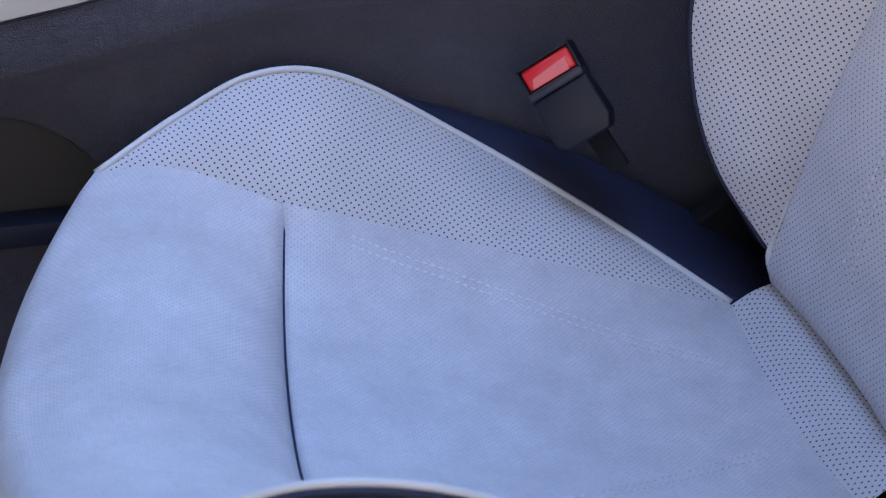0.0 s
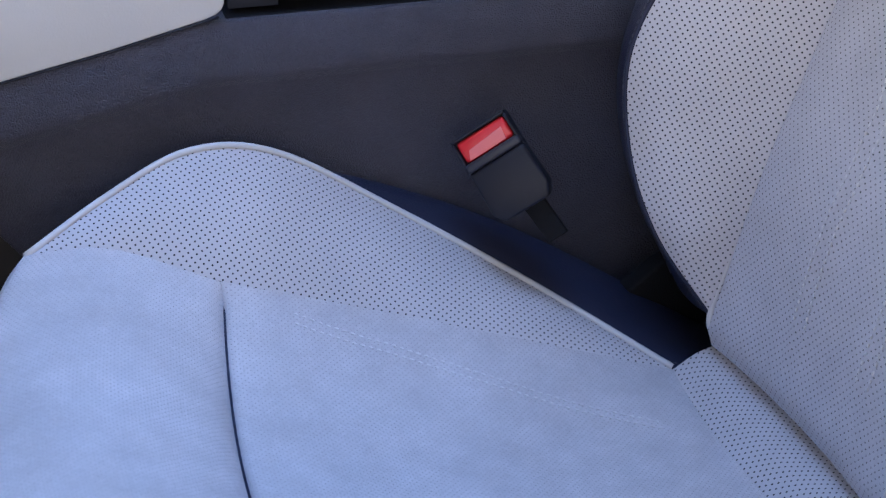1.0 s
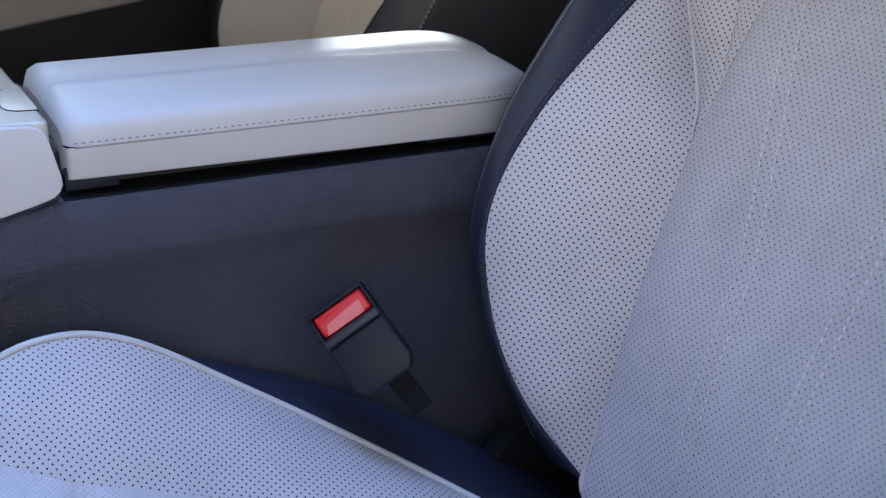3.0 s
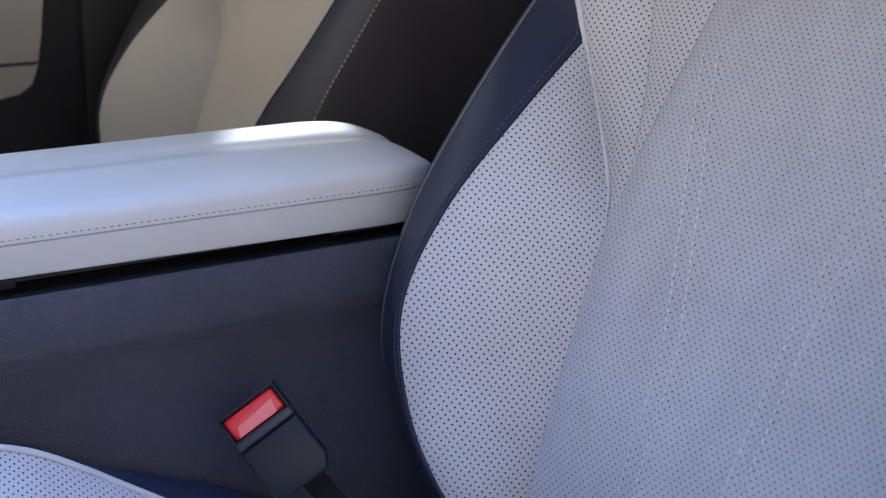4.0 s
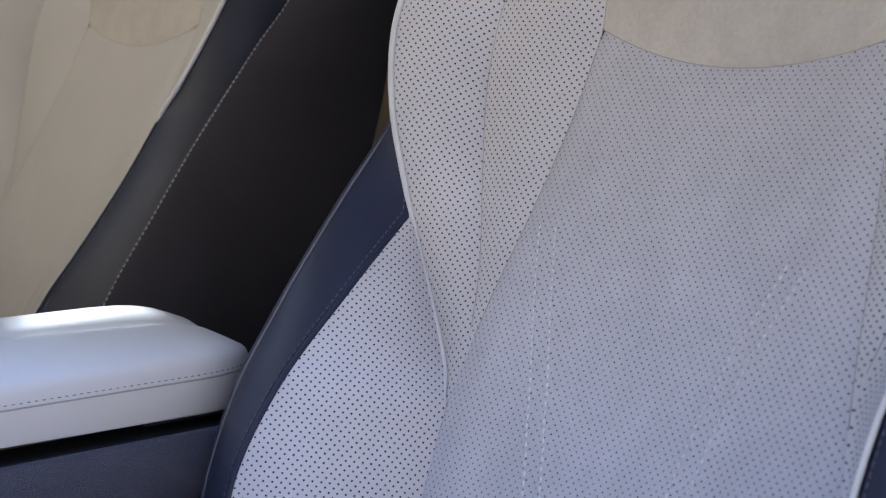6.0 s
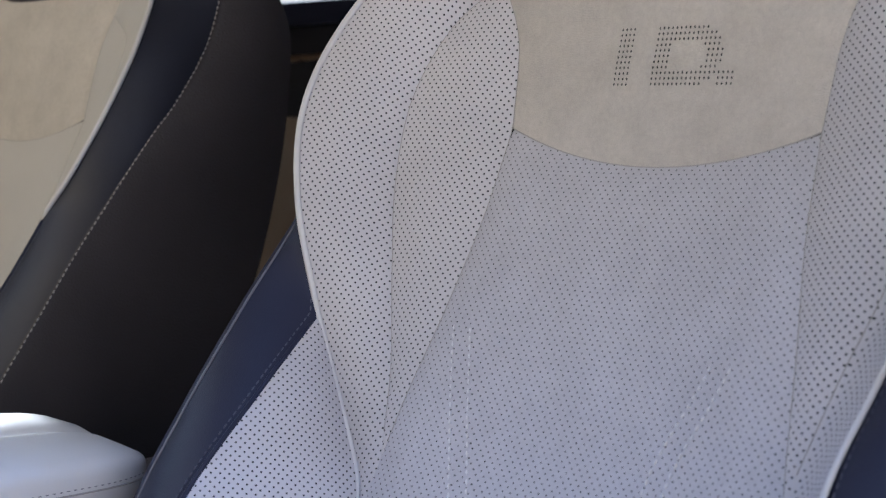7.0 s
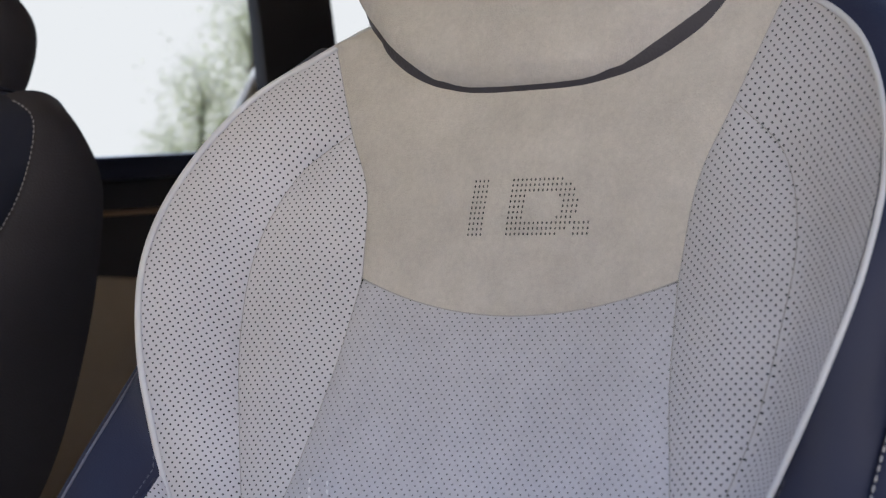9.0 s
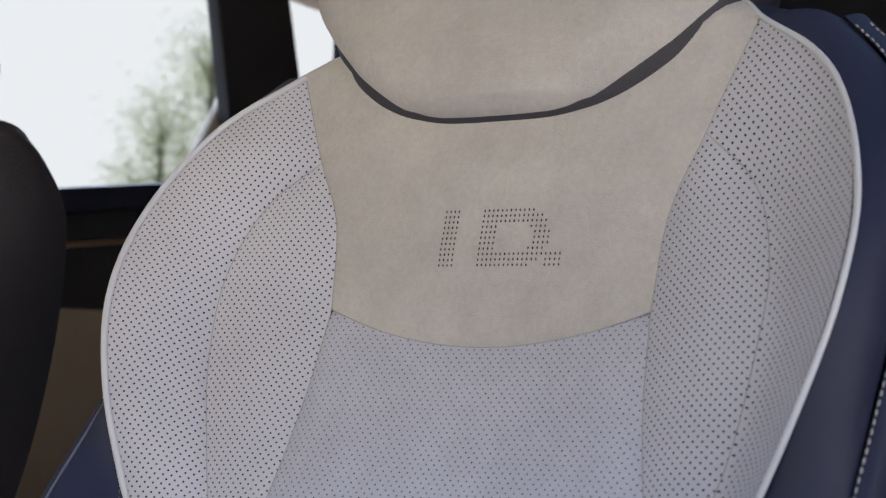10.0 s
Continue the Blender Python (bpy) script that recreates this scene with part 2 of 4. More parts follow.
def cuboid(lo, hi, bevel=0.0, segments=2):
    bm = bmesh.new()
    bmesh.ops.create_cube(bm, size=1)
    lo, hi = Vector(lo), Vector(hi)
    for v in bm.verts:
        v.co = Vector((lo[k] + (v.co[k] + 0.5) * (hi[k] - lo[k]) for k in range(3)))
    if bevel:
        bmesh.ops.bevel(bm, geom=bm.edges[:], offset=bevel, segments=segments, affect="EDGES", profile=0.6)
    return bm


def prism(outline, axis, a, b, bevel=0.0, segments=2):
    """A solid with that outline in the two other axes, from a to b along axis."""
    bm = bmesh.new()
    rows = []
    for w in (a, b):
        rows.append([bm.verts.new({"y": (p, w, q), "x": (w, p, q), "z": (p, q, w)}[axis]) for p, q in outline])
    bm.faces.new(rows[0])
    bm.faces.new(rows[1][::-1])
    for i in range(len(outline)):
        j = (i + 1) % len(outline)
        bm.faces.new((rows[0][j], rows[0][i], rows[1][i], rows[1][j]))
    bmesh.ops.recalc_face_normals(bm, faces=bm.faces[:])
    if bevel:
        bmesh.ops.bevel(bm, geom=bm.edges[:], offset=bevel, segments=segments, affect="EDGES", profile=0.6, clamp_overlap=True)
    return bm


MIRROR = np.array([1.0, -1.0, 1.0])


def grid_faces(r, c, flip=False):
    f = []
    for i in range(r - 1):
        for j in range(c - 1):
            q = (i * c + j, i * c + j + 1, (i + 1) * c + j + 1, (i + 1) * c + j)
            f.append(q[::-1] if flip else q)
    return f


def sheet(name, g, mat, parent, out, label="", mirror=False, uv0=(0, 0), arc=False):
    """A grid of places as a smooth mesh whose faces look along out, with a UV map in metres."""
    r, c, _ = g.shape
    # laid out flat: the panel's own plane, with a share of the true length across it
    nn = np.cross(g[1:, :-1] - g[:-1, :-1], g[:-1, 1:] - g[:-1, :-1]).reshape(-1, 3).sum(0)
    nn /= np.linalg.norm(nn)
    ev = (g[-1] - g[0]).mean(0)
    ev -= nn * (ev @ nn)
    ev /= np.linalg.norm(ev)
    eu = np.cross(nn, ev)
    uv = np.stack([g @ eu + uv0[0], g @ ev + uv0[1]], -1)
    if arc:
        # laid out along the true lengths from the middle column
        du = np.linalg.norm(np.diff(g, axis=1), axis=2)
        u = np.concatenate([np.zeros((r, 1)), np.cumsum(du, axis=1)], axis=1)
        u -= u[:, c // 2 : c // 2 + 1]
        v = np.r_[0, np.cumsum(np.linalg.norm(np.diff(g[:, c // 2], axis=0), axis=1))]
        uv = np.stack([u, np.repeat(v[:, None], c, 1)], -1)
    if mirror:
        g, out = g * MIRROR, np.array(out) * MIRROR
    n = np.cross(g[1:, :-1] - g[:-1, :-1], g[:-1, 1:] - g[:-1, :-1]).reshape(-1, 3).sum(0)
    return link_mesh(name, g.reshape(-1, 3), grid_faces(r, c, flip=n @ np.array(out) > 0), mat, parent, label, uv.reshape(-1, 2))


def normals(g, out):
    a = np.gradient(g, axis=0)
    b = np.gradient(g, axis=1)
    n = np.cross(a, b)
    n /= np.linalg.norm(n, axis=2, keepdims=True) + 1e-9
    mean = n.reshape(-1, 3).sum(0)
    n = n if mean @ np.array(out) > 0 else -n
    # where two borders meet, the nearest sound normal serves
    bad = np.linalg.norm(np.cross(a, b), axis=2) < 1e-9
    n[bad] = mean / np.linalg.norm(mean) * np.sign(mean @ np.array(out))
    return n


def panel_grid(a, b, out, bulge=0.0, cols=22, tuck=0.0, roll=0.006, lean=1.0, ends=False):
    """The padded surface between two border curves: it swells in the middle and dips into the seams at its borders."""
    s = 0.5 - 0.5 * np.cos(np.linspace(0, np.pi, cols))
    s = 0.45 * s + 0.55 * np.linspace(0, 1, cols)
    g = a[:, None] * (1 - s)[None, :, None] + b[:, None] * s[None, :, None]
    wide = np.linalg.norm(a - b, axis=1)[:, None]
    n = normals(g, out)
    swell = bulge * np.sin(np.pi * s**lean)[None] ** 0.8 * np.clip(wide / 0.06, 0, 1)
    edge = np.minimum(s, 1 - s)[None] * wide
    dip = tuck * np.exp(-((edge / roll) ** 2)) * np.clip(wide / 0.02, 0, 1)
    if ends:
        along = np.linspace(0, 1, len(a))[:, None] * np.linalg.norm(np.diff(a, axis=0), axis=1).sum()
        e2 = np.minimum(along, along[-1] - along)
        dip = np.maximum(dip, tuck * np.exp(-((e2 / roll) ** 2)))
    return g + n * (swell - dip)[..., None]


def tube(name, line, radius, mat, parent, label="", mirror=False, sides=10, taper=0):
    """A cord along a line, closed at its ends."""
    line = np.asarray(line) * (MIRROR if mirror else 1)
    t = np.gradient(line, axis=0)
    t /= np.linalg.norm(t, axis=1, keepdims=True)
    u = np.zeros_like(line)
    last = np.cross(t[0], (0.31, 0.87, 0.38))
    for k in range(len(line)):
        last = last - t[k] * (last @ t[k])
        last /= np.linalg.norm(last)
        u[k] = last
    w = np.cross(t, u)
    ang = np.linspace(0, 2 * np.pi, sides, endpoint=False)
    size = np.ones(len(line))
    if taper:
        size[-taper:] = np.linspace(1, 0.15, taper)
    ring = line[:, None] + radius * size[:, None, None] * (np.cos(ang)[None, :, None] * u[:, None] + np.sin(ang)[None, :, None] * w[:, None])
    r = len(line)
    faces = [(i * sides + j, i * sides + (j + 1) % sides, (i + 1) * sides + (j + 1) % sides, (i + 1) * sides + j) for i in range(r - 1) for j in range(sides)]
    faces += [tuple(range(sides))[::-1], tuple((r - 1) * sides + j for j in range(sides))]
    return link_mesh(name, ring.reshape(-1, 3), faces, mat, parent, label)


def stitches(name, line, mat, parent, length=0.003, gap=0.0022, radius=0.00045, mirror=False, label=""):
    """A row of short threads along a line, as one mesh."""
    line = np.asarray(line) * (MIRROR if mirror else 1)
    run = np.linalg.norm(np.diff(line, axis=0), axis=1).sum()
    count = int(run / (length + gap))
    pts = spaced(line, 2 * count + 1)
    verts, faces = [], []
    for k in range(count):
        a, b = pts[2 * k], pts[2 * k] + (pts[2 * k + 1] - pts[2 * k]) * (2 * length / (length + gap))
        t = (b - a) / (np.linalg.norm(b - a) + 1e-9)
        u = np.cross(t, (0.31, 0.17, 0.93))
        u /= np.linalg.norm(u)
        w = np.cross(t, u)
        o = len(verts)
        for p, s in ((a, 0.6), (0.5 * (a + b), 1.25), (b, 0.6)):
            verts += [p + radius * s * (c * u + d * w) for c, d in ((1, 0), (0, 1), (-1, 0), (0, -1))]
        for i in (0, 4):
            faces += [(o + i + j, o + i + (j + 1) % 4, o + i + 4 + (j + 1) % 4, o + i + 4 + j) for j in range(4)]
        faces += [(o, o + 1, o + 2, o + 3), (o + 11, o + 10, o + 9, o + 8)]
    return link_mesh(name, verts, faces, mat, parent, label, smooth=False)

# ---- setting: the car's inside and the ground ----
ROOF_EDGE = 1.46  # underside of the rail over the open door
SIDE = 1.25  # inner face of the passenger doors


def structure(name, bm, mat, label, category):
    return tagged(part(name, bm, mat, None), label, category, kind="structure")


def ground_sheet():
    bm = bmesh.new()
    bmesh.ops.create_grid(bm, x_segments=40, y_segments=40, size=600)
    bmesh.ops.translate(bm, verts=bm.verts, vec=(0, 0, -0.32))
    return structure("ground", bm, MAT["asphalt"], "pale sunlit paving around the parked car", "ground")


ground_sheet()
def sky_backdrop():
    """Bright haze far beyond the side windows."""
    g = np.array([[(95 * math.sin(a), 95 * math.cos(a), z) for a in np.linspace(radians(-30), radians(100), 40)] for z in (-1.0, 15.0, 30.0)])
    ob = sheet("backdrop", g, haze, None, (-0.7, -0.7, 0))
    return tagged(ob, "bright hazy white sky beyond the windows", "sky", kind="structure")


sky_backdrop()
# wall added out of view: blocks low sky and bounces warm sunlight
structure("wall_street", cuboid((-14, -6.4, -0.32), (14, -6.0, 3.6)), MAT["plaster"], "unseen pale plastered wall added to bounce warm light through the doorway", "wall")
structure("floor", cuboid((-1.25, -0.44, -0.06), (1.9, SIDE, 0.0)), MAT["carpet"], "dark carpeted floor of the car", "floor")


def roof():
    """Headliner round a glass panel over the front seats, added for the overhead fill."""
    bm = bmesh.new()
    for lo, hi in (((-0.55, -0.22, 1.55), (1.9, -0.20, 1.60)), ((-0.55, 0.75, 1.55), (1.9, SIDE, 1.60)), ((0.10, -0.20, 1.55), (1.9, 0.75, 1.60))):
        piece = cuboid(lo, hi)
        me = bpy.data.meshes.new("piece")
        piece.to_mesh(me)
        piece.free()
        bm.from_mesh(me)
        bpy.data.meshes.remove(me)
    structure("ceiling", bm, MAT["headliner"], "beige headliner round the added glass panel", "ceiling")
    structure("window_roof", cuboid((-0.55, -0.20, 1.575), (0.10, 0.75, 1.58)), MAT["tint"], "added glass roof panel, out of view", "window")


roof()


def right_side():
    """Passenger-side doors, pillars and roof rail, with open windows between them."""
    door = thing("front_door", (-0.55, SIDE + 0.05, 0.0), "closed front passenger door with beige insert and black trim", "car door", kind="structure")
    part("door_body", cuboid((-1.05, SIDE, 0.05), (0.035, SIDE + 0.10, 0.93), 0.008), MAT["shell"], door)
    ins = prism([(-0.95, 0.60), (-0.95, 0.80), (-0.012, 0.80), (-0.019, 0.60), (-0.024, 0.56), (-0.032, 0.517), (-0.042, 0.494), (-0.058, 0.483), (-0.085, 0.479), (-0.30, 0.45), (-0.9, 0.45)], "y", SIDE - 0.012, SIDE + 0.002, 0.008)
    part("door_insert", ins, MAT["insert"], door, "soft beige door insert with rounded corner")
    part("armrest_seam", cuboid((-0.9, SIDE - 0.014, 0.522), (-0.034, SIDE - 0.010, 0.526)), MAT["shell"], door)
    part("sill_trim", cuboid((-1.0, SIDE - 0.02, 0.90), (-0.02, SIDE + 0.02, 0.945), 0.01), MAT["navy"], door)

    rear = thing("rear_door", (0.8, SIDE + 0.05, 0.0), "closed rear door with dark top, bronze strip and beige lower trim", "car door", kind="structure")
    part("door_body", prism([(0.34, 0.05), (1.50, 0.05), (1.50, 1.05), (0.34, 0.90)], "y", SIDE, SIDE + 0.10, 0.01), MAT["shell"], rear)
    part("sill_trim", prism([(0.32, 0.878), (1.52, 1.043), (1.52, 1.086), (0.32, 0.918)], "y", SIDE - 0.03, SIDE + 0.03, 0.012), MAT["navy"], rear)
    part("trim_strip", prism([(0.36, 0.838), (1.48, 0.972), (1.48, 0.982), (0.36, 0.849)], "y", SIDE - 0.012, SIDE + 0.002, 0.003), MAT["bronze"], rear, "thin bronze strip")
    part("lower_panel", cuboid((0.36, SIDE - 0.03, 0.10), (1.48, SIDE + 0.002, 0.822), 0.012), MAT["beige"], rear, "beige lower door panel")
    # top drawn forward, out of view, to keep sun off the console tray
    structure("pillar_middle", prism([(0.02, 0.0), (0.33, 0.0), (0.36, 0.95), (0.33, 1.52), (-0.20, 1.52), (0.03, 0.97)], "y", SIDE - 0.02, SIDE + 0.10, 0.015), MAT["shell"], "dark trimmed pillar between the doors", "pillar")
    structure("pillar_rear", prism([(1.52, 0.0), (1.80, 0.0), (1.69, 1.10), (1.575, 1.52), (1.352, 1.52), (1.44, 1.10)], "y", SIDE - 0.015, SIDE + 0.015, 0.008), MAT["shell"], "dark rear pillar beside the window", "pillar")
    structure("quarter_trim", prism([(1.345, 1.08), (1.382, 1.136), (1.422, 1.201), (1.450, 1.246), (1.480, 1.08)], "y", SIDE + 0.018, SIDE + 0.036, 0.003), MAT["insert"], "pale trim wedge beside the rear window", "trim")
    # rail lowered to narrow the sun patch on the armrest
    structure("roof_rail", cuboid((-0.5, SIDE - 0.03, 1.487), (1.9, SIDE + 0.10, 1.58), 0.01), MAT["headliner"], "headliner edge over the windows", "trim")
    structure("quarter_panel", cuboid((1.45, SIDE, 0.0), (1.95, SIDE + 0.10, 1.08), 0.01), MAT["shell"], "dark rear quarter trim", "trim")
    for nm, a, b in (("window_1", -1.0, 0.03), ("window_2", 0.34, 1.50), ("window_3", 1.62, 1.9)):
        w = cuboid((a, SIDE + 0.05, 0.93), (b, SIDE + 0.054, 1.52))
        ob = structure(nm, w, MAT["privacy"], "tinted side window of the car", "window")
        ob.visible_shadow = False


right_side()


def car_ends():
    structure("dashboard", prism([(-1.30, 0.0), (-1.02, 0.0), (-1.02, 0.45), (-0.90, 0.60), (-0.92, 0.78), (-1.30, 0.86)], "y", -0.42, SIDE, 0.02), MAT["shell"], "dark dashboard across the car", "dashboard")
    # unseen windscreen, its tint added to dim the blue sky from ahead
    structure("windscreen", prism([(-1.25, 0.86), (-0.50, 1.50), (-0.50, 1.506), (-1.255, 0.866)], "y", -0.40, SIDE), MAT["tint"], "windscreen, out of view, with an added brown tint", "window")
    structure("rear_bulkhead", cuboid((1.9, -0.44, 0.0), (1.95, SIDE + 0.1, 0.948), 0.01), MAT["shell"], "dark bulkhead behind the rear seats", "trim")
    structure("roof_front_rail", cuboid((-0.52, -0.42, 1.46), (-0.44, SIDE, 1.58), 0.015), MAT["headliner"], "headliner edge above the windscreen", "trim")
    # two solid blinds added where glass would be, to keep the sky out
    structure("rear_hatch", cuboid((1.9, -0.44, 0.95), (1.95, SIDE + 0.1, 1.60), 0.01), MAT["plastic"], "opaque dark rear end added to block the sky", "tailgate")
    structure("side_upper", cuboid((0.44, -0.44, 0.94), (1.9, -0.40, 1.56), 0.01), MAT["plastic"], "opaque dark side added above the rear trim to block the sky", "trim")
    # driver side behind the open door
    structure("pillar_driver", prism([(0.16, 0.0), (0.45, 0.0), (0.48, 0.95), (0.45, 1.52), (0.34, 1.52), (0.20, 0.95)], "y", -0.48, -0.38, 0.015), MAT["shell"], "dark pillar behind the driver's seat", "pillar")
    structure("side_panel", cuboid((0.44, -0.48, 0.0), (1.9, -0.38, 0.94), 0.01), MAT["shell"], "dark rear door trim behind the driver", "trim")
    structure("driver_roof_rail", prism([(-0.24, ROOF_EDGE + 0.02), (-0.22, ROOF_EDGE), (-0.20, ROOF_EDGE + 0.02), (-0.18, 1.55), (-0.24, 1.60)], "x", -0.5, 1.9, 0.01), MAT["headliner"], "headliner edge over the open door", "trim")
    structure("door_sill", cuboid((-1.0, -0.50, -0.06), (0.3, -0.40, 0.06), 0.015), MAT["shell"], "black sill of the open doorway", "trim")


car_ends()


# ---- seats ----
# Border curves of the inner half of the seat; the outer half mirrors them.
TOP = (0.2125, 0.168, 0.967)
MID = (0.043, 0.121, 0.555)
LOW = (-0.044, 0.107, 0.315)
TIP = (0.085, 0.206, 0.670)
SEAM = (0.178, 0.1155, 0.800)
FORK = (0.197, 0.141, 0.903)
yoke_edge = smooth_curve([TOP, FORK, (0.190, 0.122, 0.86), SEAM], 24)
waist_edge = smooth_curve([SEAM, (0.149, 0.115, 0.74), (0.114, 0.116, 0.68), (0.080, 0.121, 0.62), MID], 24)
loin_edge = smooth_curve([MID, (0.018, 0.115, 0.50), (-0.016, 0.107, 0.42), LOW], 24)
MERGE = tuple(waist_edge[-4])
wing_seam = smooth_curve([FORK, (0.186, 0.180, 0.872), (0.160, 0.194, 0.82), (0.140, 0.190, 0.76), (0.118, 0.170, 0.70), (0.092, 0.144, 0.64), MERGE], 40)
wing_edge = smooth_curve([TOP, (0.182, 0.220, 0.928), (0.141, 0.246, 0.87), (0.105, 0.246, 0.81), (0.087, 0.230, 0.745), TIP], 44)
wing_tail = smooth_curve([TIP, (0.0755, 0.176, 0.622), (0.062, 0.142, 0.575), MID], 16)
bolster_edge = smooth_curve([TIP, (0.016, 0.187, 0.625), (-0.047, 0.184, 0.565), (-0.086, 0.180, 0.50), (-0.090, 0.165, 0.43), (-0.078, 0.137, 0.372), LOW], 48)
outer_edge = smooth_curve([(0.240, 0.212, 0.970), (0.212, 0.252, 0.925), (0.180, 0.268, 0.87), (0.150, 0.264, 0.80), (0.113, 0.250, 0.745), (0.046, 0.238, 0.677), (-0.008, 0.235, 0.61), (-0.046, 0.239, 0.545), (-0.066, 0.246, 0.46), (-0.055, 0.232, 0.38), (-0.030, 0.205, 0.30)], 70)
door_outer_edge = smooth_curve([(0.240, 0.212, 0.970), (0.212, 0.252, 0.925), (0.180, 0.268, 0.87), (0.150, 0.266, 0.80), (0.122, 0.260, 0.745), (0.080, 0.254, 0.677), (0.044, 0.258, 0.61), (0.014, 0.262, 0.545), (-0.006, 0.262, 0.46), (-0.010, 0.240, 0.38), (-0.005, 0.205, 0.30)], 70)
# the driver's doorway side: the middle panel widens downwards and the wings run out into the cord
DOOR_TIP = (0.085, 0.197, 0.670)
DOOR_MID = (0.043, 0.172, 0.555)
DOOR_LOW = (-0.044, 0.125, 0.315)
door_waist = smooth_curve([SEAM, (0.149, 0.1235, 0.74), (0.114, 0.1395, 0.68), (0.080, 0.154, 0.62), DOOR_MID], 24)
door_loin = smooth_curve([DOOR_MID, (0.012, 0.184, 0.50), (-0.022, 0.172, 0.42), DOOR_LOW], 24)
door_wing_seam = smooth_curve([FORK, (0.187, 0.177, 0.872), (0.163, 0.1925, 0.825), (0.146, 0.190, 0.775), (0.128, 0.182, 0.72), (0.105, 0.169, 0.67), tuple(door_waist[-6])], 40)
door_wing_edge = smooth_curve([TOP, (0.182, 0.220, 0.928), (0.141, 0.246, 0.87), (0.105, 0.247, 0.81), (0.087, 0.229, 0.745), DOOR_TIP], 44)
door_crest = smooth_curve([DOOR_TIP, (0.046, 0.193, 0.625), (0.006, 0.197, 0.565), (-0.026, 0.200, 0.50), (-0.044, 0.188, 0.43), (-0.050, 0.155, 0.372), DOOR_LOW], 48)
# the passenger seat's console side: a straight dark edge from the shoulder down
PASS_TIP = (0.078, 0.206, 0.716)
pass_wing_edge = smooth_curve([TOP, (0.192, 0.215, 0.932), (0.151, 0.243, 0.87), (0.117, 0.243, 0.808), (0.090, 0.229, 0.752), PASS_TIP], 44)
pass_wing_tail = smooth_curve([PASS_TIP, (0.079, 0.184, 0.650), (0.062, 0.145, 0.585), MID], 16)
pass_crest = smooth_curve([PASS_TIP, (0.046, 0.201, 0.664), (0.021, 0.199, 0.629), (-0.010, 0.196, 0.588), (-0.038, 0.190, 0.550), (-0.064, 0.182, 0.50), (-0.070, 0.165, 0.43), (-0.066, 0.138, 0.372), LOW], 48)
pass_outer_edge = smooth_curve([(0.240, 0.212, 0.970), (0.244, 0.248, 0.945), (0.220, 0.262, 0.880), (0.182, 0.265, 0.822), (0.144, 0.266, 0.780), (0.079, 0.267, 0.700), (0.033, 0.267, 0.636), (-0.024, 0.266, 0.551), (-0.052, 0.262, 0.47), (-0.046, 0.240, 0.38), (-0.020, 0.205, 0.30)], 70)
back_edge = smooth_curve([(0.325, 0.200, 0.970), (0.325, 0.250, 0.91), (0.316, 0.268, 0.85), (0.300, 0.268, 0.74), (0.262, 0.266, 0.62), (0.195, 0.264, 0.52), (0.145, 0.262, 0.46), (0.100, 0.250, 0.38), (0.070, 0.225, 0.30)], 70)

cushion_pipe = smooth_curve([(-0.520, 0.188, 0.393), (-0.459, 0.222, 0.416), (-0.399, 0.238, 0.436), (-0.336, 0.243, 0.425), (-0.250, 0.234, 0.372), (-0.157, 0.195, 0.316), (-0.067, 0.118, 0.267)], 60)
GROOVE = (-0.392, 0.172, 0.364)
cushion_seam_front = smooth_curve([(-0.520, 0.188, 0.396), (-0.463, 0.191, 0.391), GROOVE], 20)
cushion_seam = smooth_curve([GROOVE, (-0.301, 0.166, 0.334), (-0.191, 0.143, 0.303), (-0.067, 0.118, 0.267)], 41)
cushion_side = smooth_curve([(-0.505, 0.215, 0.368), (-0.450, 0.248, 0.398), (-0.399, 0.260, 0.420), (-0.336, 0.264, 0.412), (-0.240, 0.262, 0.378), (-0.155, 0.255, 0.338), (-0.070, 0.240, 0.288), (0.015, 0.205, 0.235)], 60)

FORWARD = np.array([-0.9, 0.0, 0.42])


def across_grid(edge, cols, sag, power=2.0, drop=None):
    """Rows from an edge to its mirror image; sag lowers the middle along the seat's own normal, drop shifts it along the row's height."""
    g = []
    for k, p in enumerate(edge):
        y = np.linspace(p[1], -p[1], cols)
        f = 1 - np.abs(y / p[1]) ** power
        row = np.stack([np.full(cols, p[0]), y, np.full(cols, p[2])], 1)
        row += f[:, None] * sag[k]
        g.append(row)
    return np.array(g)


def across_pair(one, two, cols, sag, power=2.0):
    """Rows from one edge to the mirror image of another, lowered or raised in the middle by sag."""
    k = np.linspace(0, 1, cols)
    f = 1 - np.abs(2 * k - 1) ** power
    return one[:, None] * (1 - k)[None, :, None] + (two * MIRROR)[:, None] * k[None, :, None] + f[None, :, None] * sag[:, None]


def fold_line(g, z, y):
    """The line on a panel where its rows pass the given places across, from row to row."""
    out = []
    for row in g:
        at = np.interp(row[len(row) // 2, 2], z, y)
        out.append([np.interp(at, row[::-1, 1], row[::-1, i]) for i in range(3)])
    return np.array(out)


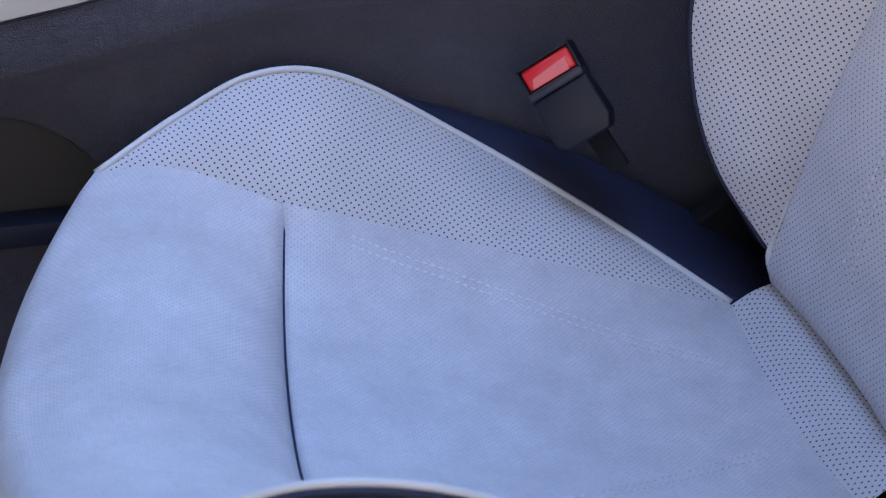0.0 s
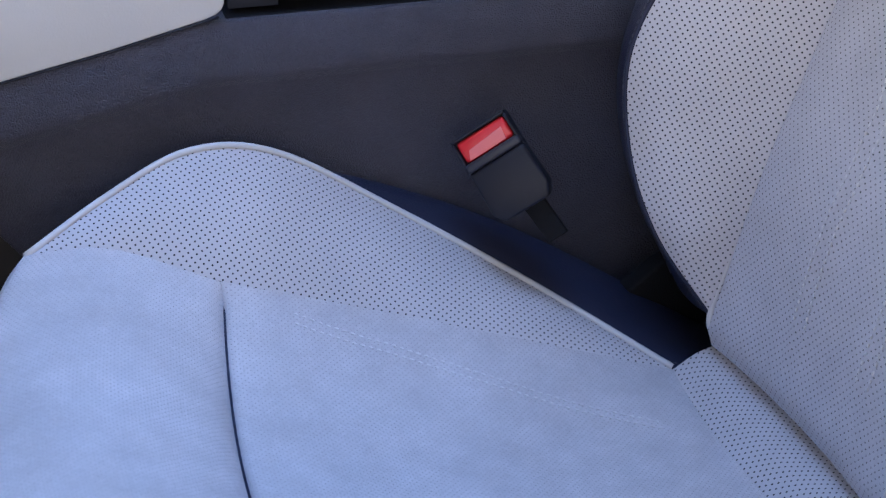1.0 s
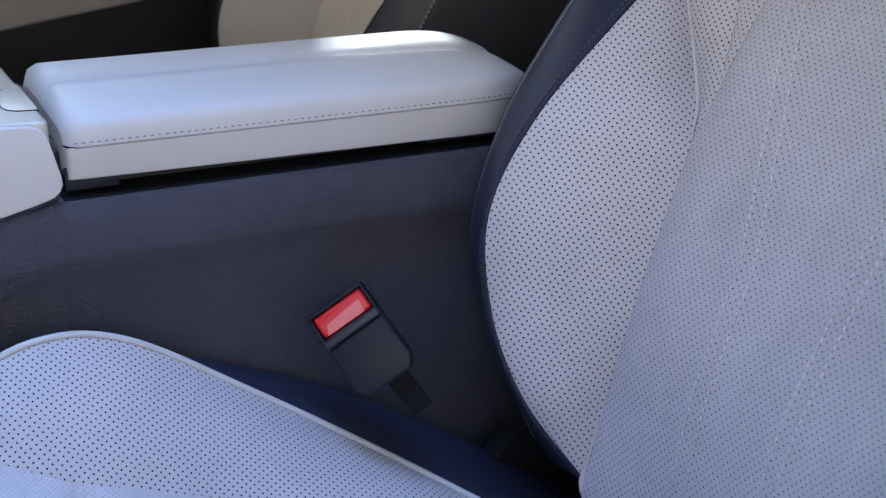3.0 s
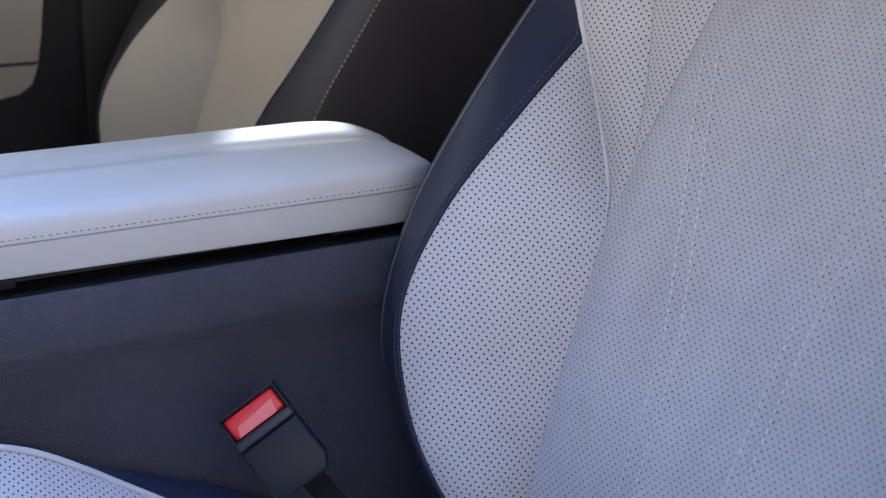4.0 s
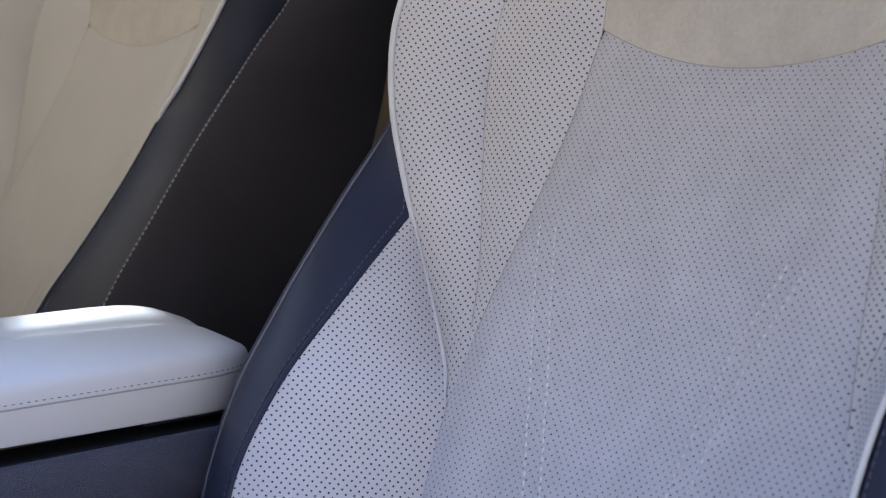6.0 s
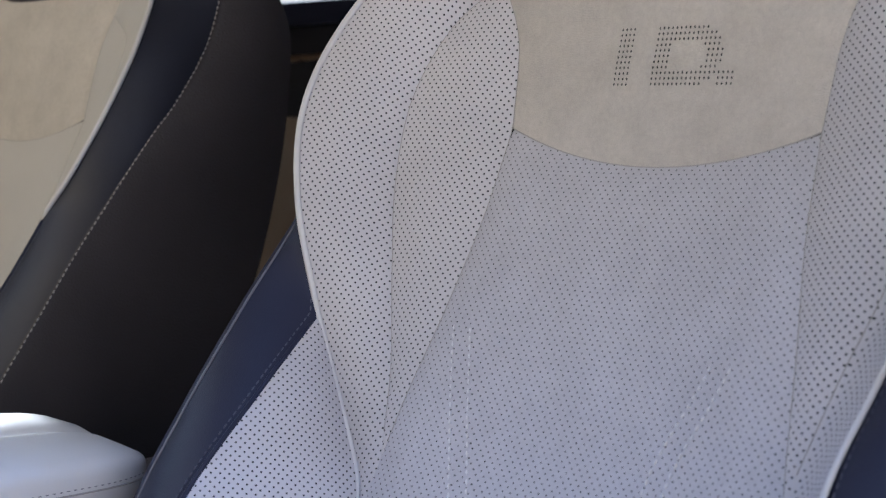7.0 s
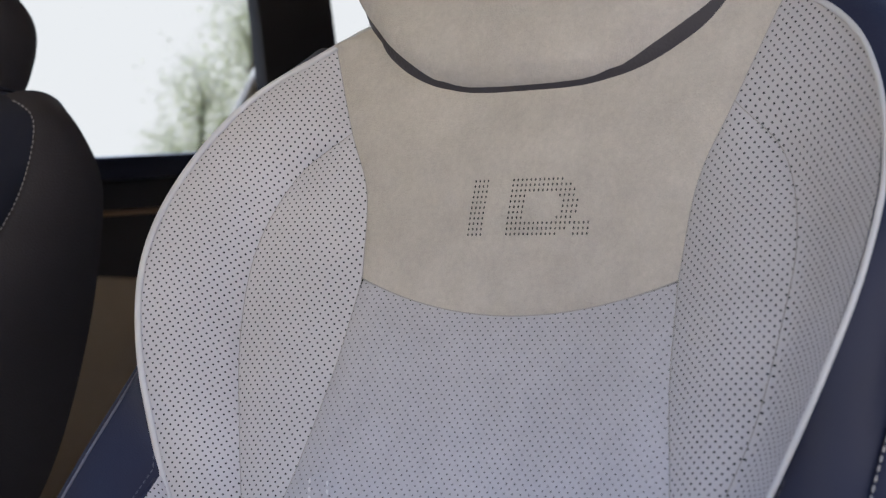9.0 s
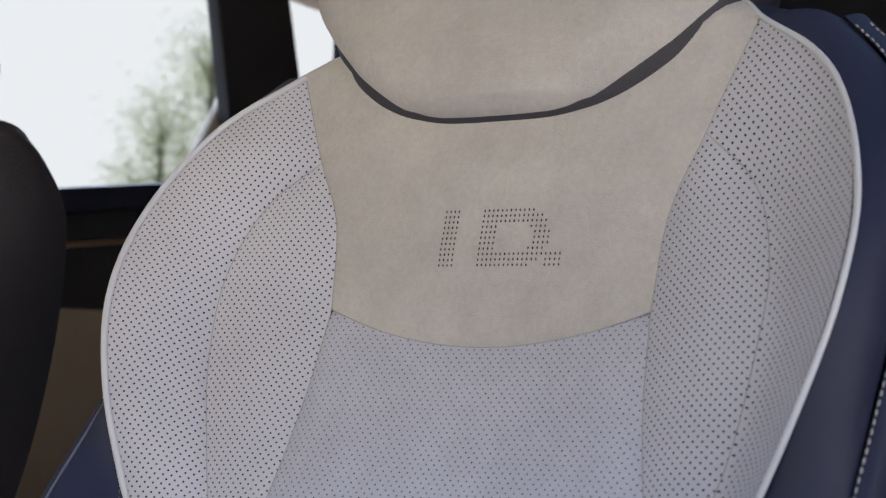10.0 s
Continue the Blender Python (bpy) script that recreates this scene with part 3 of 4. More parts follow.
def backrest(seat, driver):
    V, N = np.array([0.4226, 0, 0.9063]), np.array([-0.9063, 0, 0.4226])
    console_side = dict(waist=waist_edge, loin=loin_edge, seam=wing_seam, edge=wing_edge, tail=wing_tail, crest=bolster_edge, rim=outer_edge, merge=4, flat=False)
    if driver:
        other_side = dict(waist=door_waist, loin=door_loin, seam=door_wing_seam, edge=door_wing_edge, tail=None, crest=door_crest, rim=door_outer_edge, merge=6, flat=True)
    else:
        other_side = dict(console_side, edge=pass_wing_edge, tail=pass_wing_tail, crest=pass_crest, rim=pass_outer_edge)
    # middle panel, up to the curved seam of the yoke, crowned and rolling down into its side seams
    sides = [joined(d["loin"][::-1], d["waist"][::-1], count=60) for d in (console_side, other_side)]
    k = np.linspace(0, 1, 60)
    depth = np.interp(k, [0, 0.1, 0.35, 0.7, 1], [-0.008, -0.008, -0.012, -0.012, -0.004])
    rise = np.interp(k, [0, 0.1, 0.75, 1], [0.003, 0, 0, -0.024])
    g = across_pair(*sides, 81, depth[:, None] * N + rise[:, None] * V)
    under = [g[0] + o * N - d * V for o, d in ((-0.035, 0.03), (-0.012, 0.022), (-0.002, 0.011))]
    g = np.concatenate([np.array(under), g])
    n = normals(g, FORWARD)
    near = np.minimum(np.abs(g[..., 1] - g[:, :1, 1]), np.abs(g[..., 1] - g[:, -1:, 1]))
    run = np.linspace(0, 1, len(g))
    roll = 0.0074 * (1 - np.exp(-near / 0.011)) * np.clip((run - 0.08) / 0.2, 0, 1)[:, None] * np.clip((1.0 - run) / 0.10, 0.25, 1)[:, None]
    top_dip = 0.0016 * np.exp(-(((1 - run) * 0.5 / 0.006) ** 2))[:, None]
    g = g + n * (roll - top_dip)[..., None]
    # two sewn folds on each side that draw together towards the seat
    fold_z = [0.30, 0.45, 0.50, 0.54, 0.58, 0.617, 0.66, 0.70]
    inner = {1: [0.004, 0.006, 0.013, 0.028, 0.046, 0.064, 0.083, 0.10], -1: [-0.060, -0.066, -0.066, -0.067, -0.070, -0.076, -0.090, -0.10]}
    if not driver:
        inner[-1] = [-v for v in inner[1]]
    n = normals(g, FORWARD)
    fade = (np.clip((0.69 - g[:, 40, 2]) / 0.04, 0, 1) * np.clip(run / 0.1, 0, 1))[:, None]
    lines = [(s, [v + s * o for v in inner[s]]) for s in (1, -1) for o in (0.0, 0.0135)]
    dip = 0
    for s, ys in lines:
        at = np.interp(g[:, 40, 2], fold_z, ys)[:, None]
        dip = dip - 0.0017 * np.exp(-(((g[..., 1] - at) / 0.0030) ** 2)) * fade
    g = g - n * dip[..., None]
    wing_mat = MAT["perf_bold" if driver else "faint"]
    sheet("middle_panel", g, MAT["perf_back" if driver else "faint"], seat, FORWARD, "perforated pale nubuck middle panel")
    if driver:
        keep = (g[:, 40, 2] < 0.672) & (run > 0.12)
        for s, ys in lines:
            stitches("stitching", fold_line(g, fold_z, ys)[keep] + 0.0005 * N, MAT["seam_pale"], seat, 0.0034, 0.0026, 0.00078)
    # yoke above it
    arc = across_grid(np.array([SEAM]), 61, np.array([-0.004 * N - 0.024 * V]))[0]
    rim = smooth_curve([TOP, (0.236, 0.145, 0.986), (0.250, 0.10, 0.996), (0.255, 0.0, 0.998)], 24)
    left = yoke_edge[::-1]
    sag = np.interp(np.linspace(0, 1, 24), [0, 0.3, 1], [-0.004, 0.004, 0.006])
    rise = np.interp(np.linspace(0, 1, 24), [0, 1], [-0.024, 0.0])
    g = across_grid(left, 61, sag[:, None] * N + rise[:, None] * V)
    g[0] = arc
    top_row = np.vstack([rim, rim[::-1][1:] * MIRROR])
    top_row = spaced(top_row, 61)
    ext = [g[-1] * (1 - s) + top_row * s + 0.004 * math.sin(math.pi * s) * N for s in (0.25, 0.5, 0.75, 1.0)]
    g = np.concatenate([g, np.array(ext)])
    n = normals(g, FORWARD)
    rows = np.linspace(0, 1, len(g))[:, None]
    near = np.abs(np.abs(g[..., 1]) - np.abs(g[:, :1, 1]))
    puff = 0.0015 * np.clip(rows * 0.2 / 0.004, 0, 1) * np.clip(near / 0.004, 0, 1)
    g = g + n * puff[..., None]
    yoke = sheet("yoke_panel", g, MAT["nubuck"], seat, FORWARD, "plain pale nubuck shoulder panel")
    if driver:
        motif(yoke, g, n, V)
    fork = np.argmin(np.linalg.norm(yoke_edge - FORK, axis=1))
    for mirror, d in ((False, console_side), (True, other_side)):
        m, crest, rim_edge = d["merge"], d["crest"], d["rim"]
        a = joined(yoke_edge[fork:], d["waist"][: 1 - m], count=40)
        gi = panel_grid(a, d["seam"], FORWARD + (0, -0.5, 0), 0.0065 if d["flat"] else 0.0045, 18)
        gi = np.concatenate([[gi[0] + 0.006 * V - 0.0010 * N + np.linspace(-1, 1, 18)[:, None] * [0, 0.004, 0]], gi])
        sheet("inner_wing", gi, wing_mat, seat, FORWARD, "perforated pale leather wing", mirror)
        a = np.vstack([spaced(np.vstack([yoke_edge[:fork], [FORK]]), 9), spaced(d["seam"], 44)[1:], spaced(d["waist"][-m:], 5)[1:]])
        if d["flat"]:
            # hollow beside the inner wing, rising to the cord
            a = np.vstack([a, spaced(d["loin"], 35)[1:]])
            b = joined(d["edge"], crest, count=90)
            outer = panel_grid(a, b, FORWARD, -0.006 * np.clip((np.arange(len(a)) - 6) / 24, 0, 1)[:, None], 24, lean=0.62)
        else:
            b = joined(d["edge"], d["tail"], count=56)
            outer = panel_grid(a, b, FORWARD, 0.007, 22)
            c = joined(d["tail"], d["loin"], count=60)
            bolster = panel_grid(c, spaced(crest, 60), FORWARD + (0, -0.6, 0), 0.011, 24, lean=1.15)
            sheet("side_bolster", bolster, wing_mat, seat, FORWARD + (0, -0.6, 0), "perforated pale leather side bolster", mirror, (0.002, 0.001))
        sheet("outer_wing", outer, wing_mat, seat, FORWARD, "perforated pale leather wing", mirror)
        a = joined(d["edge"], crest, count=70)
        band = panel_grid(a, rim_edge, (-0.5, 0.8, 0.2), 0.007, 18, tuck=0.0025, roll=0.010) if d["flat"] else panel_grid(a, rim_edge, (-0.5, 0.8, 0.2), 0.005, 14)
        sheet("bolster_band", band, MAT["navy" if driver else "navy_dimmed"], seat, (-0.5, 0.8, 0.2), "smooth dark navy leather band", mirror)
        # the side rolls out past the bead before it runs back
        out = 0.009 * np.clip((0.82 - rim_edge[:, 2]) / 0.10, 0, 1) * (0.25 if mirror and not driver else 1)
        lip = np.array([rim_edge + out[:, None] * np.array([[0.5 * (1 - math.cos(q)), math.sin(q), 0]]) for q in (0.0, 0.5, 1.0, 1.45)]).transpose(1, 0, 2)
        flank = panel_grid(lip[:, -1], back_edge, (0, 1, 0), 0.012, 16)
        flank = np.concatenate([lip[:, :-1], flank], axis=1)
        # one leather on both seats; passenger side coloured black for its warm light
        side_mat, side_text = (MAT["navy"], "dark navy leather backrest side") if driver else (MAT["black_cloth"], "leather backrest side coloured black for its warm light")
        sheet("backrest_side", flank, side_mat, seat, (0, 1, 0), side_text, mirror)
        runs = [spaced(rim, 24)[::-1][6:], d["edge"], crest if d["flat"] else d["tail"]]
        cord = joined(*runs, count=110)
        lift = np.array([-0.0012, 0.0012, 0.0008])
        tube("piping", cord + lift, 0.0019 if d["flat"] else 0.0024, MAT["piping"], seat, "white leather piping", mirror, taper=0 if d["flat"] else 7)
        foot = smooth_curve([d["loin"][-5], d["loin"][-1], d["loin"][-1] + np.array([0.006, -0.003, -0.020]), d["loin"][-1] + np.array([0.024, -0.007, -0.035])], 16) + np.array([-0.001, 0.002, 0])
        tube("piping", foot, 0.0024, MAT["piping"], seat, "white leather piping", mirror)
        for line in (d["seam"][:-2], joined(yoke_edge, d["waist"][:-4], count=50)):
            tube("seam", line + 0.0001 * N, 0.00034, MAT["seam"], seat, "", mirror, 6)
        if not d["flat"]:
            tube("edge_cord", crest[1:] + np.array([-0.0006, 0.0018, 0.0004]), 0.0017, MAT["navy"], seat, "navy leather cord along the bolster", mirror, 8)
        stitches("stitching", band[30:, 2] + np.array([-0.0004, 0.0004, 0.0002]), MAT["navy_thread"], seat, 0.0036, 0.0018, 0.0006, mirror=mirror)
        stitches("stitching", flank[1:, 7 if driver else 3] + np.array([-0.0004, 0.0008, 0.0002]), MAT["thread"], seat, 0.0035, 0.002, 0.0006, mirror)
        if driver and d["flat"]:
            stitches("stitching", rim_edge[1:] + np.array([-0.0006, 0.0010, 0.0003]), MAT["thread"], seat, 0.0035, 0.002, 0.0007, mirror)
        elif driver:
            # edge cord drawn with its highlight painted in
            tube("edge_bead", rim_edge + np.array([-0.0004, 0.0004, 0]), 0.0010, MAT["bead_glint"], seat, "", mirror, 6)
    tube("seam", np.vstack([arc]) + 0.0002 * N, 0.00045, MAT["seam"], seat, "", False, 6)
    # back shell
    g = np.array([[p * (1 - s) + p * MIRROR * s + np.array([0.05, 0, -0.01]) * math.sin(math.pi * s) ** 0.6 for s in np.linspace(0, 1, 25)] for p in back_edge])
    sheet("back_shell", g, MAT["shell"], seat, (1, 0, 0.2), "black moulded back shell")
    top = np.array([top_row * (1 - s) + spaced(g[0], 61) * s + np.array([0, 0, 0.012]) * math.sin(math.pi * s) for s in np.linspace(0, 1, 10)])
    sheet("top_cover", top, MAT["navy"], seat, (0, 0, 1), "dark navy leather top edge")
    for mirror in (False, True):
        gusset = np.array([[a * (1 - s) + b * s for s in np.linspace(0, 1, 8)] for a, b in zip(spaced(rim[:8], 10), smooth_curve([outer_edge[0], (0.28, 0.20, 0.977), back_edge[0]], 10))])
        sheet("shoulder_gusset", gusset, MAT["navy"], seat, (0, 0.5, 1), "", mirror)


def motif(yoke, g, n, V):
    """Punched dots: a slanted bar, a hollow block with a cut corner and a small square."""
    r, c, _ = g.shape
    dots = []
    pu, pv, lean = 0.00315, 0.00387, 0.0002
    ring = {10: [(0, 11)], 9: [(0, 13)], 8: [(0, 14)], 7: [(0, 3), (11, 14)], 6: [(0, 3), (12, 15)], 5: [(0, 3), (12, 15)], 4: [(0, 3), (12, 15)], 3: [(0, 3), (11, 14)], 2: [(0, 18)], 1: [(0, 13), (15, 18)], 0: [(0, 11), (15, 18)]}
    for j in range(11):
        dots += [(0.0303 - lean * j - i * pu, j) for i in range(4)]
        for a, b in ring[j]:
            dots += [(0.0017 - lean * j - i * pu, j) for i in range(a, b + 1)]
    verts, faces = [], []
    base = 0.8288
    for y, j in dots:
        want = base + j * pv * V[2]
        cut = np.array([[np.interp(y, g[q, ::-1, 1], g[q, ::-1, k]) for k in range(3)] for q in range(r)])
        p = np.array([np.interp(want, cut[:, 2], cut[:, k]) for k in range(3)])
        nn = n[np.argmin(np.abs(cut[:, 2] - want)), c // 2]
        p = p + nn * 0.0006
        u = np.array([0, 1.0, 0])
        t = np.cross(nn, u)
        o = len(verts)
        verts += [p + 0.00062 * math.cos(a) * u + 0.00095 * math.sin(a) * t for a in np.linspace(0, 2 * math.pi, 8, endpoint=False)]
        verts.append(p - nn * 0.0003)
        faces += [(o + i, o + (i + 1) % 8, o + 8) for i in range(8)]
    link_mesh("punched_motif", verts, faces, MAT["shell"], yoke, "dark punched dots in a block pattern")


def headrest(seat):
    """A cushion in front of a dark carrier; both narrow towards the yoke."""
    V, N = Vector((0.36, 0, 0.933)), Vector((-0.933, 0, 0.36))
    V, N = np.array(V), np.array(N)
    O = np.array([0.205, 0.0, 0.9245])

    def shell_of(front, back, grow, low, high, wide=0.0):
        h = low + (high - low) * np.linspace(0, 1, 90) ** 1.8
        fine = np.linspace(0, 0.24, 481)
        table = np.interp(fine, [0, 0.002, 0.005, 0.010, 0.016, 0.024, 0.031, 0.039, 0.056, 0.074, 0.10, 0.13, 0.16, 0.18, 0.21, 0.23], [0.020, 0.046, 0.062, 0.075, 0.085, 0.096, 0.105, 0.114, 0.128, 0.142, 0.160, 0.170, 0.171, 0.165, 0.145, 0.11])
        table += grow * np.interp(fine + low, [0, 0.012, 0.03, 0.06, 0.10], [0.0, 1.0, 1.0, 0.3, -1.0])
        eased = np.convolve(np.r_[[table[0]] * 12, table, [table[-1]] * 12], np.ones(25) / 25, "valid")
        table = table + (eased - table) * np.clip(fine / 0.012, 0, 1)
        w = np.interp(h - low, fine, table)
        d = np.interp(h, [low, low + 0.003, low + 0.010, 0.02, 0.035, 0.19, high - 0.006, high], [0.30, 0.55, 0.78, 0.92, 1, 1, 0.75, 0.4])
        g = []
        for k in range(len(h)):
            a = np.linspace(0, 2 * math.pi, 49)
            cx, sx = np.cos(a), np.sin(a)
            e = 0.45
            y = w[k] * np.sign(cx) * np.abs(cx) ** e
            y = y + np.where(y < 0, -1, 0) * wide * np.sin(0.5 * math.pi * np.clip((h[k] - 0.002) / 0.065, 0, 1)) ** 2 * np.abs(cx)
            z = np.sign(sx) * np.abs(sx) ** 0.8
            f = np.where(z > 0, front * d[k] * z, back * d[k] * z)
            # the face curves forward to its sides
            g.append(O + h[k] * V + (y + 0.12 * h[k])[:, None] * [0, 1, 0] + f[:, None] * N)
        g = np.array(g)
        lo, hi = g[0].mean(0), g[-1].mean(0)
        return np.concatenate([[np.repeat([lo], 49, 0)], g, [np.repeat([hi], 49, 0)]])

    head = new("headrest")
    head.parent = seat
    head.empty_display_size = 0.02
    head["label"] = "pale nubuck headrest on a dark carrier"
    g = shell_of(0.035, 0.02, 0.0, -0.004, 0.22, 0.010)
    r, c, _ = g.shape
    link_mesh("headrest_pad", g.reshape(-1, 3), grid_faces(r, c), MAT["nubuck"], head, "pale nubuck pad")
    g = shell_of(0.0250, 0.125, 0.006, -0.0062, 0.212, 0.0125)
    link_mesh("headrest_carrier", g.reshape(-1, 3), grid_faces(r, c), MAT["black_cloth"], head, "dark leather-covered carrier")


def cushion(seat):
    # rear panel of the cushion
    k = np.linspace(0, 1, 41)
    sag = np.stack([np.interp(k, [0, 1], [-0.013, -0.003]), 0 * k, np.interp(k, [0, 0.25, 0.7, 1], [-0.052, -0.042, -0.026, -0.010])], 1)
    g = across_grid(cushion_seam, 61, sag, 2.2)
    lead = g[0] + np.array([-0.0022, 0, -0.014])
    g = np.concatenate([[lead], g])
    n = normals(g, (0, 0, 1))
    near = np.abs(np.abs(g[..., 1]) - np.abs(g[:, :1, 1]))
    rows = np.r_[0, np.linspace(0, 0.33, 41)][:, None]
    y = np.abs(g[..., 1])
    dip = 0.004 * np.exp(-((rows / 0.008) ** 2)) * np.clip(near / 0.01, 0, 1)
    seam_at = np.interp(rows, [0.04, 0.117, 0.17, 0.25, 0.33], [0.151, 0.127, 0.105, 0.068, 0.036])
    for o in (0.0, 0.0075):
        dip = dip - 0.0008 * np.exp(-(((y - seam_at - o) / 0.0024) ** 2)) * np.clip((rows - 0.03) / 0.03, 0, 1) * np.clip((0.315 - rows) / 0.03, 0, 1)
    g = g - n * dip[..., None]
    # navy cord laid in the groove to colour its shade
    tube("groove_roll", g[1] + np.array([-0.0010, 0, -0.0120]), 0.0026, MAT["navy"], seat, "navy cord added as the shade in the groove", False, 8)
    sheet("cushion_panel", g, MAT["perf_soft"], seat, (0, 0, 1), "finely perforated pale nubuck cushion", arc=True)
    for s in (-1, 1):
        for o in (0.0, 0.0075):
            rr = np.arange(7, 38)
            line = []
            for r in rr:
                yy = s * (seam_at[r, 0] + o)
                line.append([np.interp(yy, g[r, ::-1, 1], g[r, ::-1, i]) for i in range(3)])
            line = np.array(line) + np.array([0, 0, 0.0004])
            stitches("stitching", line, MAT["seam_pale"], seat, 0.0034, 0.0026, 0.00078)
    # front panel, rolling over the front edge
    edge = cushion_seam_front[::-1]
    rows = []
    m = 20
    for i in range(m):
        s = i / (m - 1)
        p = edge[i]
        f = 1 - np.abs(np.linspace(1, -1, 61)) ** 2.2
        sagx = np.interp(s, [0, 0.4, 1], [-0.013, -0.022, -0.046])
        sagz = np.interp(s, [0, 0.10, 0.4, 0.75, 1], [-0.052, -0.040, -0.028, -0.026, -0.034])
        rows.append(np.stack([p[0] + f * sagx, np.linspace(p[1], -p[1], 61), p[2] + f * sagz], 1))
    g = np.array(rows)
    last = g[-1]
    nose = []
    for d, dz in ((0.012, -0.014), (0.021, -0.035), (0.026, -0.065), (0.028, -0.11), (0.026, -0.17), (0.020, -0.22)):
        w = 1 + d * 0.5
        nose.append(last * [1, w, 1] + np.array([-d, 0, dz]))
    lead = g[0] + np.array([0.0040, 0, -0.016])
    g = np.concatenate([[lead], g, np.array(nose)])
    n = normals(g, (-0.3, 0, 1))
    dip = np.zeros(g.shape[:2])
    near = np.abs(np.abs(g[..., 1]) - np.abs(g[:, :1, 1]))
    dip[0], dip[1] = 0.003, 0.002
    dip = dip * np.clip(near / 0.01, 0, 1)
    sheet("thigh_panel", g - n * dip[..., None], MAT["perf_soft"], seat, (-0.3, 0, 1), "finely perforated pale nubuck thigh support", arc=True)
    nose_edge = g[22:, 0]
    # strip at the foot of the backrest
    ends = smooth_curve([(-0.067, 0.118, 0.267), (-0.045, 0.116, 0.281), (-0.015, 0.113, 0.285), (0.035, 0.108, 0.265)], 16)
    sag = np.tile(np.array([(-0.003, 0, -0.010)]), (16, 1)) * np.linspace(1, 0.6, 16)[:, None]
    g = across_grid(ends, 41, sag, 2.2)
    n = normals(g, (0, 0, 1))
    dip = np.zeros(g.shape[:2])
    dip[0] = 0.0
    sheet("rear_strip", g - n * dip[..., None], MAT["perf_bold"], seat, (0, 0, 1), "perforated pale leather strip")
    for mirror in (False, True):
        a = joined(cushion_seam_front, cushion_seam, count=60)
        sheet("cushion_bolster", panel_grid(a, cushion_pipe, (-0.1, -0.5, 1), 0.0052, 22), MAT["perf_bold"], seat, (-0.1, -0.5, 1), "perforated pale leather cushion bolster", mirror, (0.001, 0.002))
        tube("piping", cushion_pipe + np.array([0, 0.001, 0.0015]), 0.0025, MAT["piping"], seat, "white leather piping", mirror)
        tube("edge_cord", cushion_pipe[4:] + np.array([0, 0.0046, -0.0006]), 0.0019, MAT["navy"], seat, "navy leather cord beside the piping", mirror, 8)
        top = smooth_curve([*cushion_pipe[::6], cushion_pipe[-1], (-0.02, 0.106, 0.258), (0.03, 0.10, 0.25)], 60)
        band = panel_grid(top, cushion_side, (0, 0.6, 0.8), 0.006, 12)
        sheet("cushion_band", band, MAT["navy"], seat, (0, 0.6, 0.8), "smooth dark navy leather edge", mirror)
        stitches("stitching", band[6:54, 1] + np.array([0, 0.0002, 0.0006]), MAT["navy_thread"], seat, mirror=mirror)
        low = cushion_side * [1, 1, 0] + np.array([0, 0.0, 0.17])
        low[:, 1] = np.minimum(low[:, 1] + 0.004, 0.264)
        sheet("cushion_skirt", panel_grid(cushion_side, low, (0, 1, 0), 0.0, 10), MAT["black_cloth"], seat, (0, 1, 0), "black leather cushion side", mirror)
        a = spaced(np.vstack([cushion_pipe[:1], nose_edge]), 20)
        b = smooth_curve([cushion_side[0], low[0], low[0] + np.array([0.0, 0, -0.02])], 20)
        sheet("front_corner", panel_grid(a, b, (-0.8, 0.6, 0), 0.004, 8), MAT["navy"], seat, (-0.8, 0.6, 0), "", mirror)


def seat_base(seat):
    part("seat_frame", prism([(-0.50, 0.06), (-0.53, 0.22), (-0.05, 0.20), (0.10, 0.24), (0.10, 0.06)], "y", -0.225, 0.225, 0.012), MAT["shell"], seat, "black seat frame")
    for y in (-0.20, 0.20):
        part("rail", cuboid((-0.56, y - 0.02, 0.0), (0.16, y + 0.02, 0.062), 0.004), MAT["plastic"], seat, "black floor rail")


def hinge_cover(seat):
    """Dark cover over the recliner at the foot of the backrest."""
    outline = [(-0.090, 0.250), (-0.066, 0.284), (-0.040, 0.304), (-0.010, 0.318), (0.03, 0.31), (0.04, 0.25), (-0.02, 0.24)]
    for a, b in ((0.212, 0.232), (-0.232, -0.212)):
        part("hinge_cover", prism(outline, "y", a, b, 0.004, 3), MAT["webbing"], seat, "dark hinge cover")


def raise_shoulder(seat):
    """The doorway shoulder of the backrest stands a little higher than the other."""
    for ob in seat.children:
        if ob.type != "MESH":
            continue
        for v in ob.data.vertices:
            f = min(1, max(0, (-v.co.y - 0.05) / 0.09)) * min(1, max(0, (v.co.z - 0.86) / 0.09))
            v.co.x += 0.005 * f
            v.co.z += 0.013 * f


def car_seat(label, driver):
    seat = thing("car_seat", (-0.2, 0, 0), label, "car seat", "front seats")
    cushion(seat)
    backrest(seat, driver)
    headrest(seat)
    hinge_cover(seat)
    seat_base(seat)
    if driver:
        raise_shoulder(seat)
    return seat


driver_seat = car_seat("pale perforated leather and nubuck seat with white piping and dark sides", True)
passenger_seat = car_seat("pale leather passenger seat with white piping, beyond the console", False)
passenger_seat.matrix_basis = Matrix.Translation((-0.016, 0.835, 0.300)) @ Matrix.Rotation(-0.012, 4, "Y") @ Matrix.Translation((0.08, 0, -0.30)) @ Matrix.Translation((-0.2, 0, 0))

# ---- centre console ----


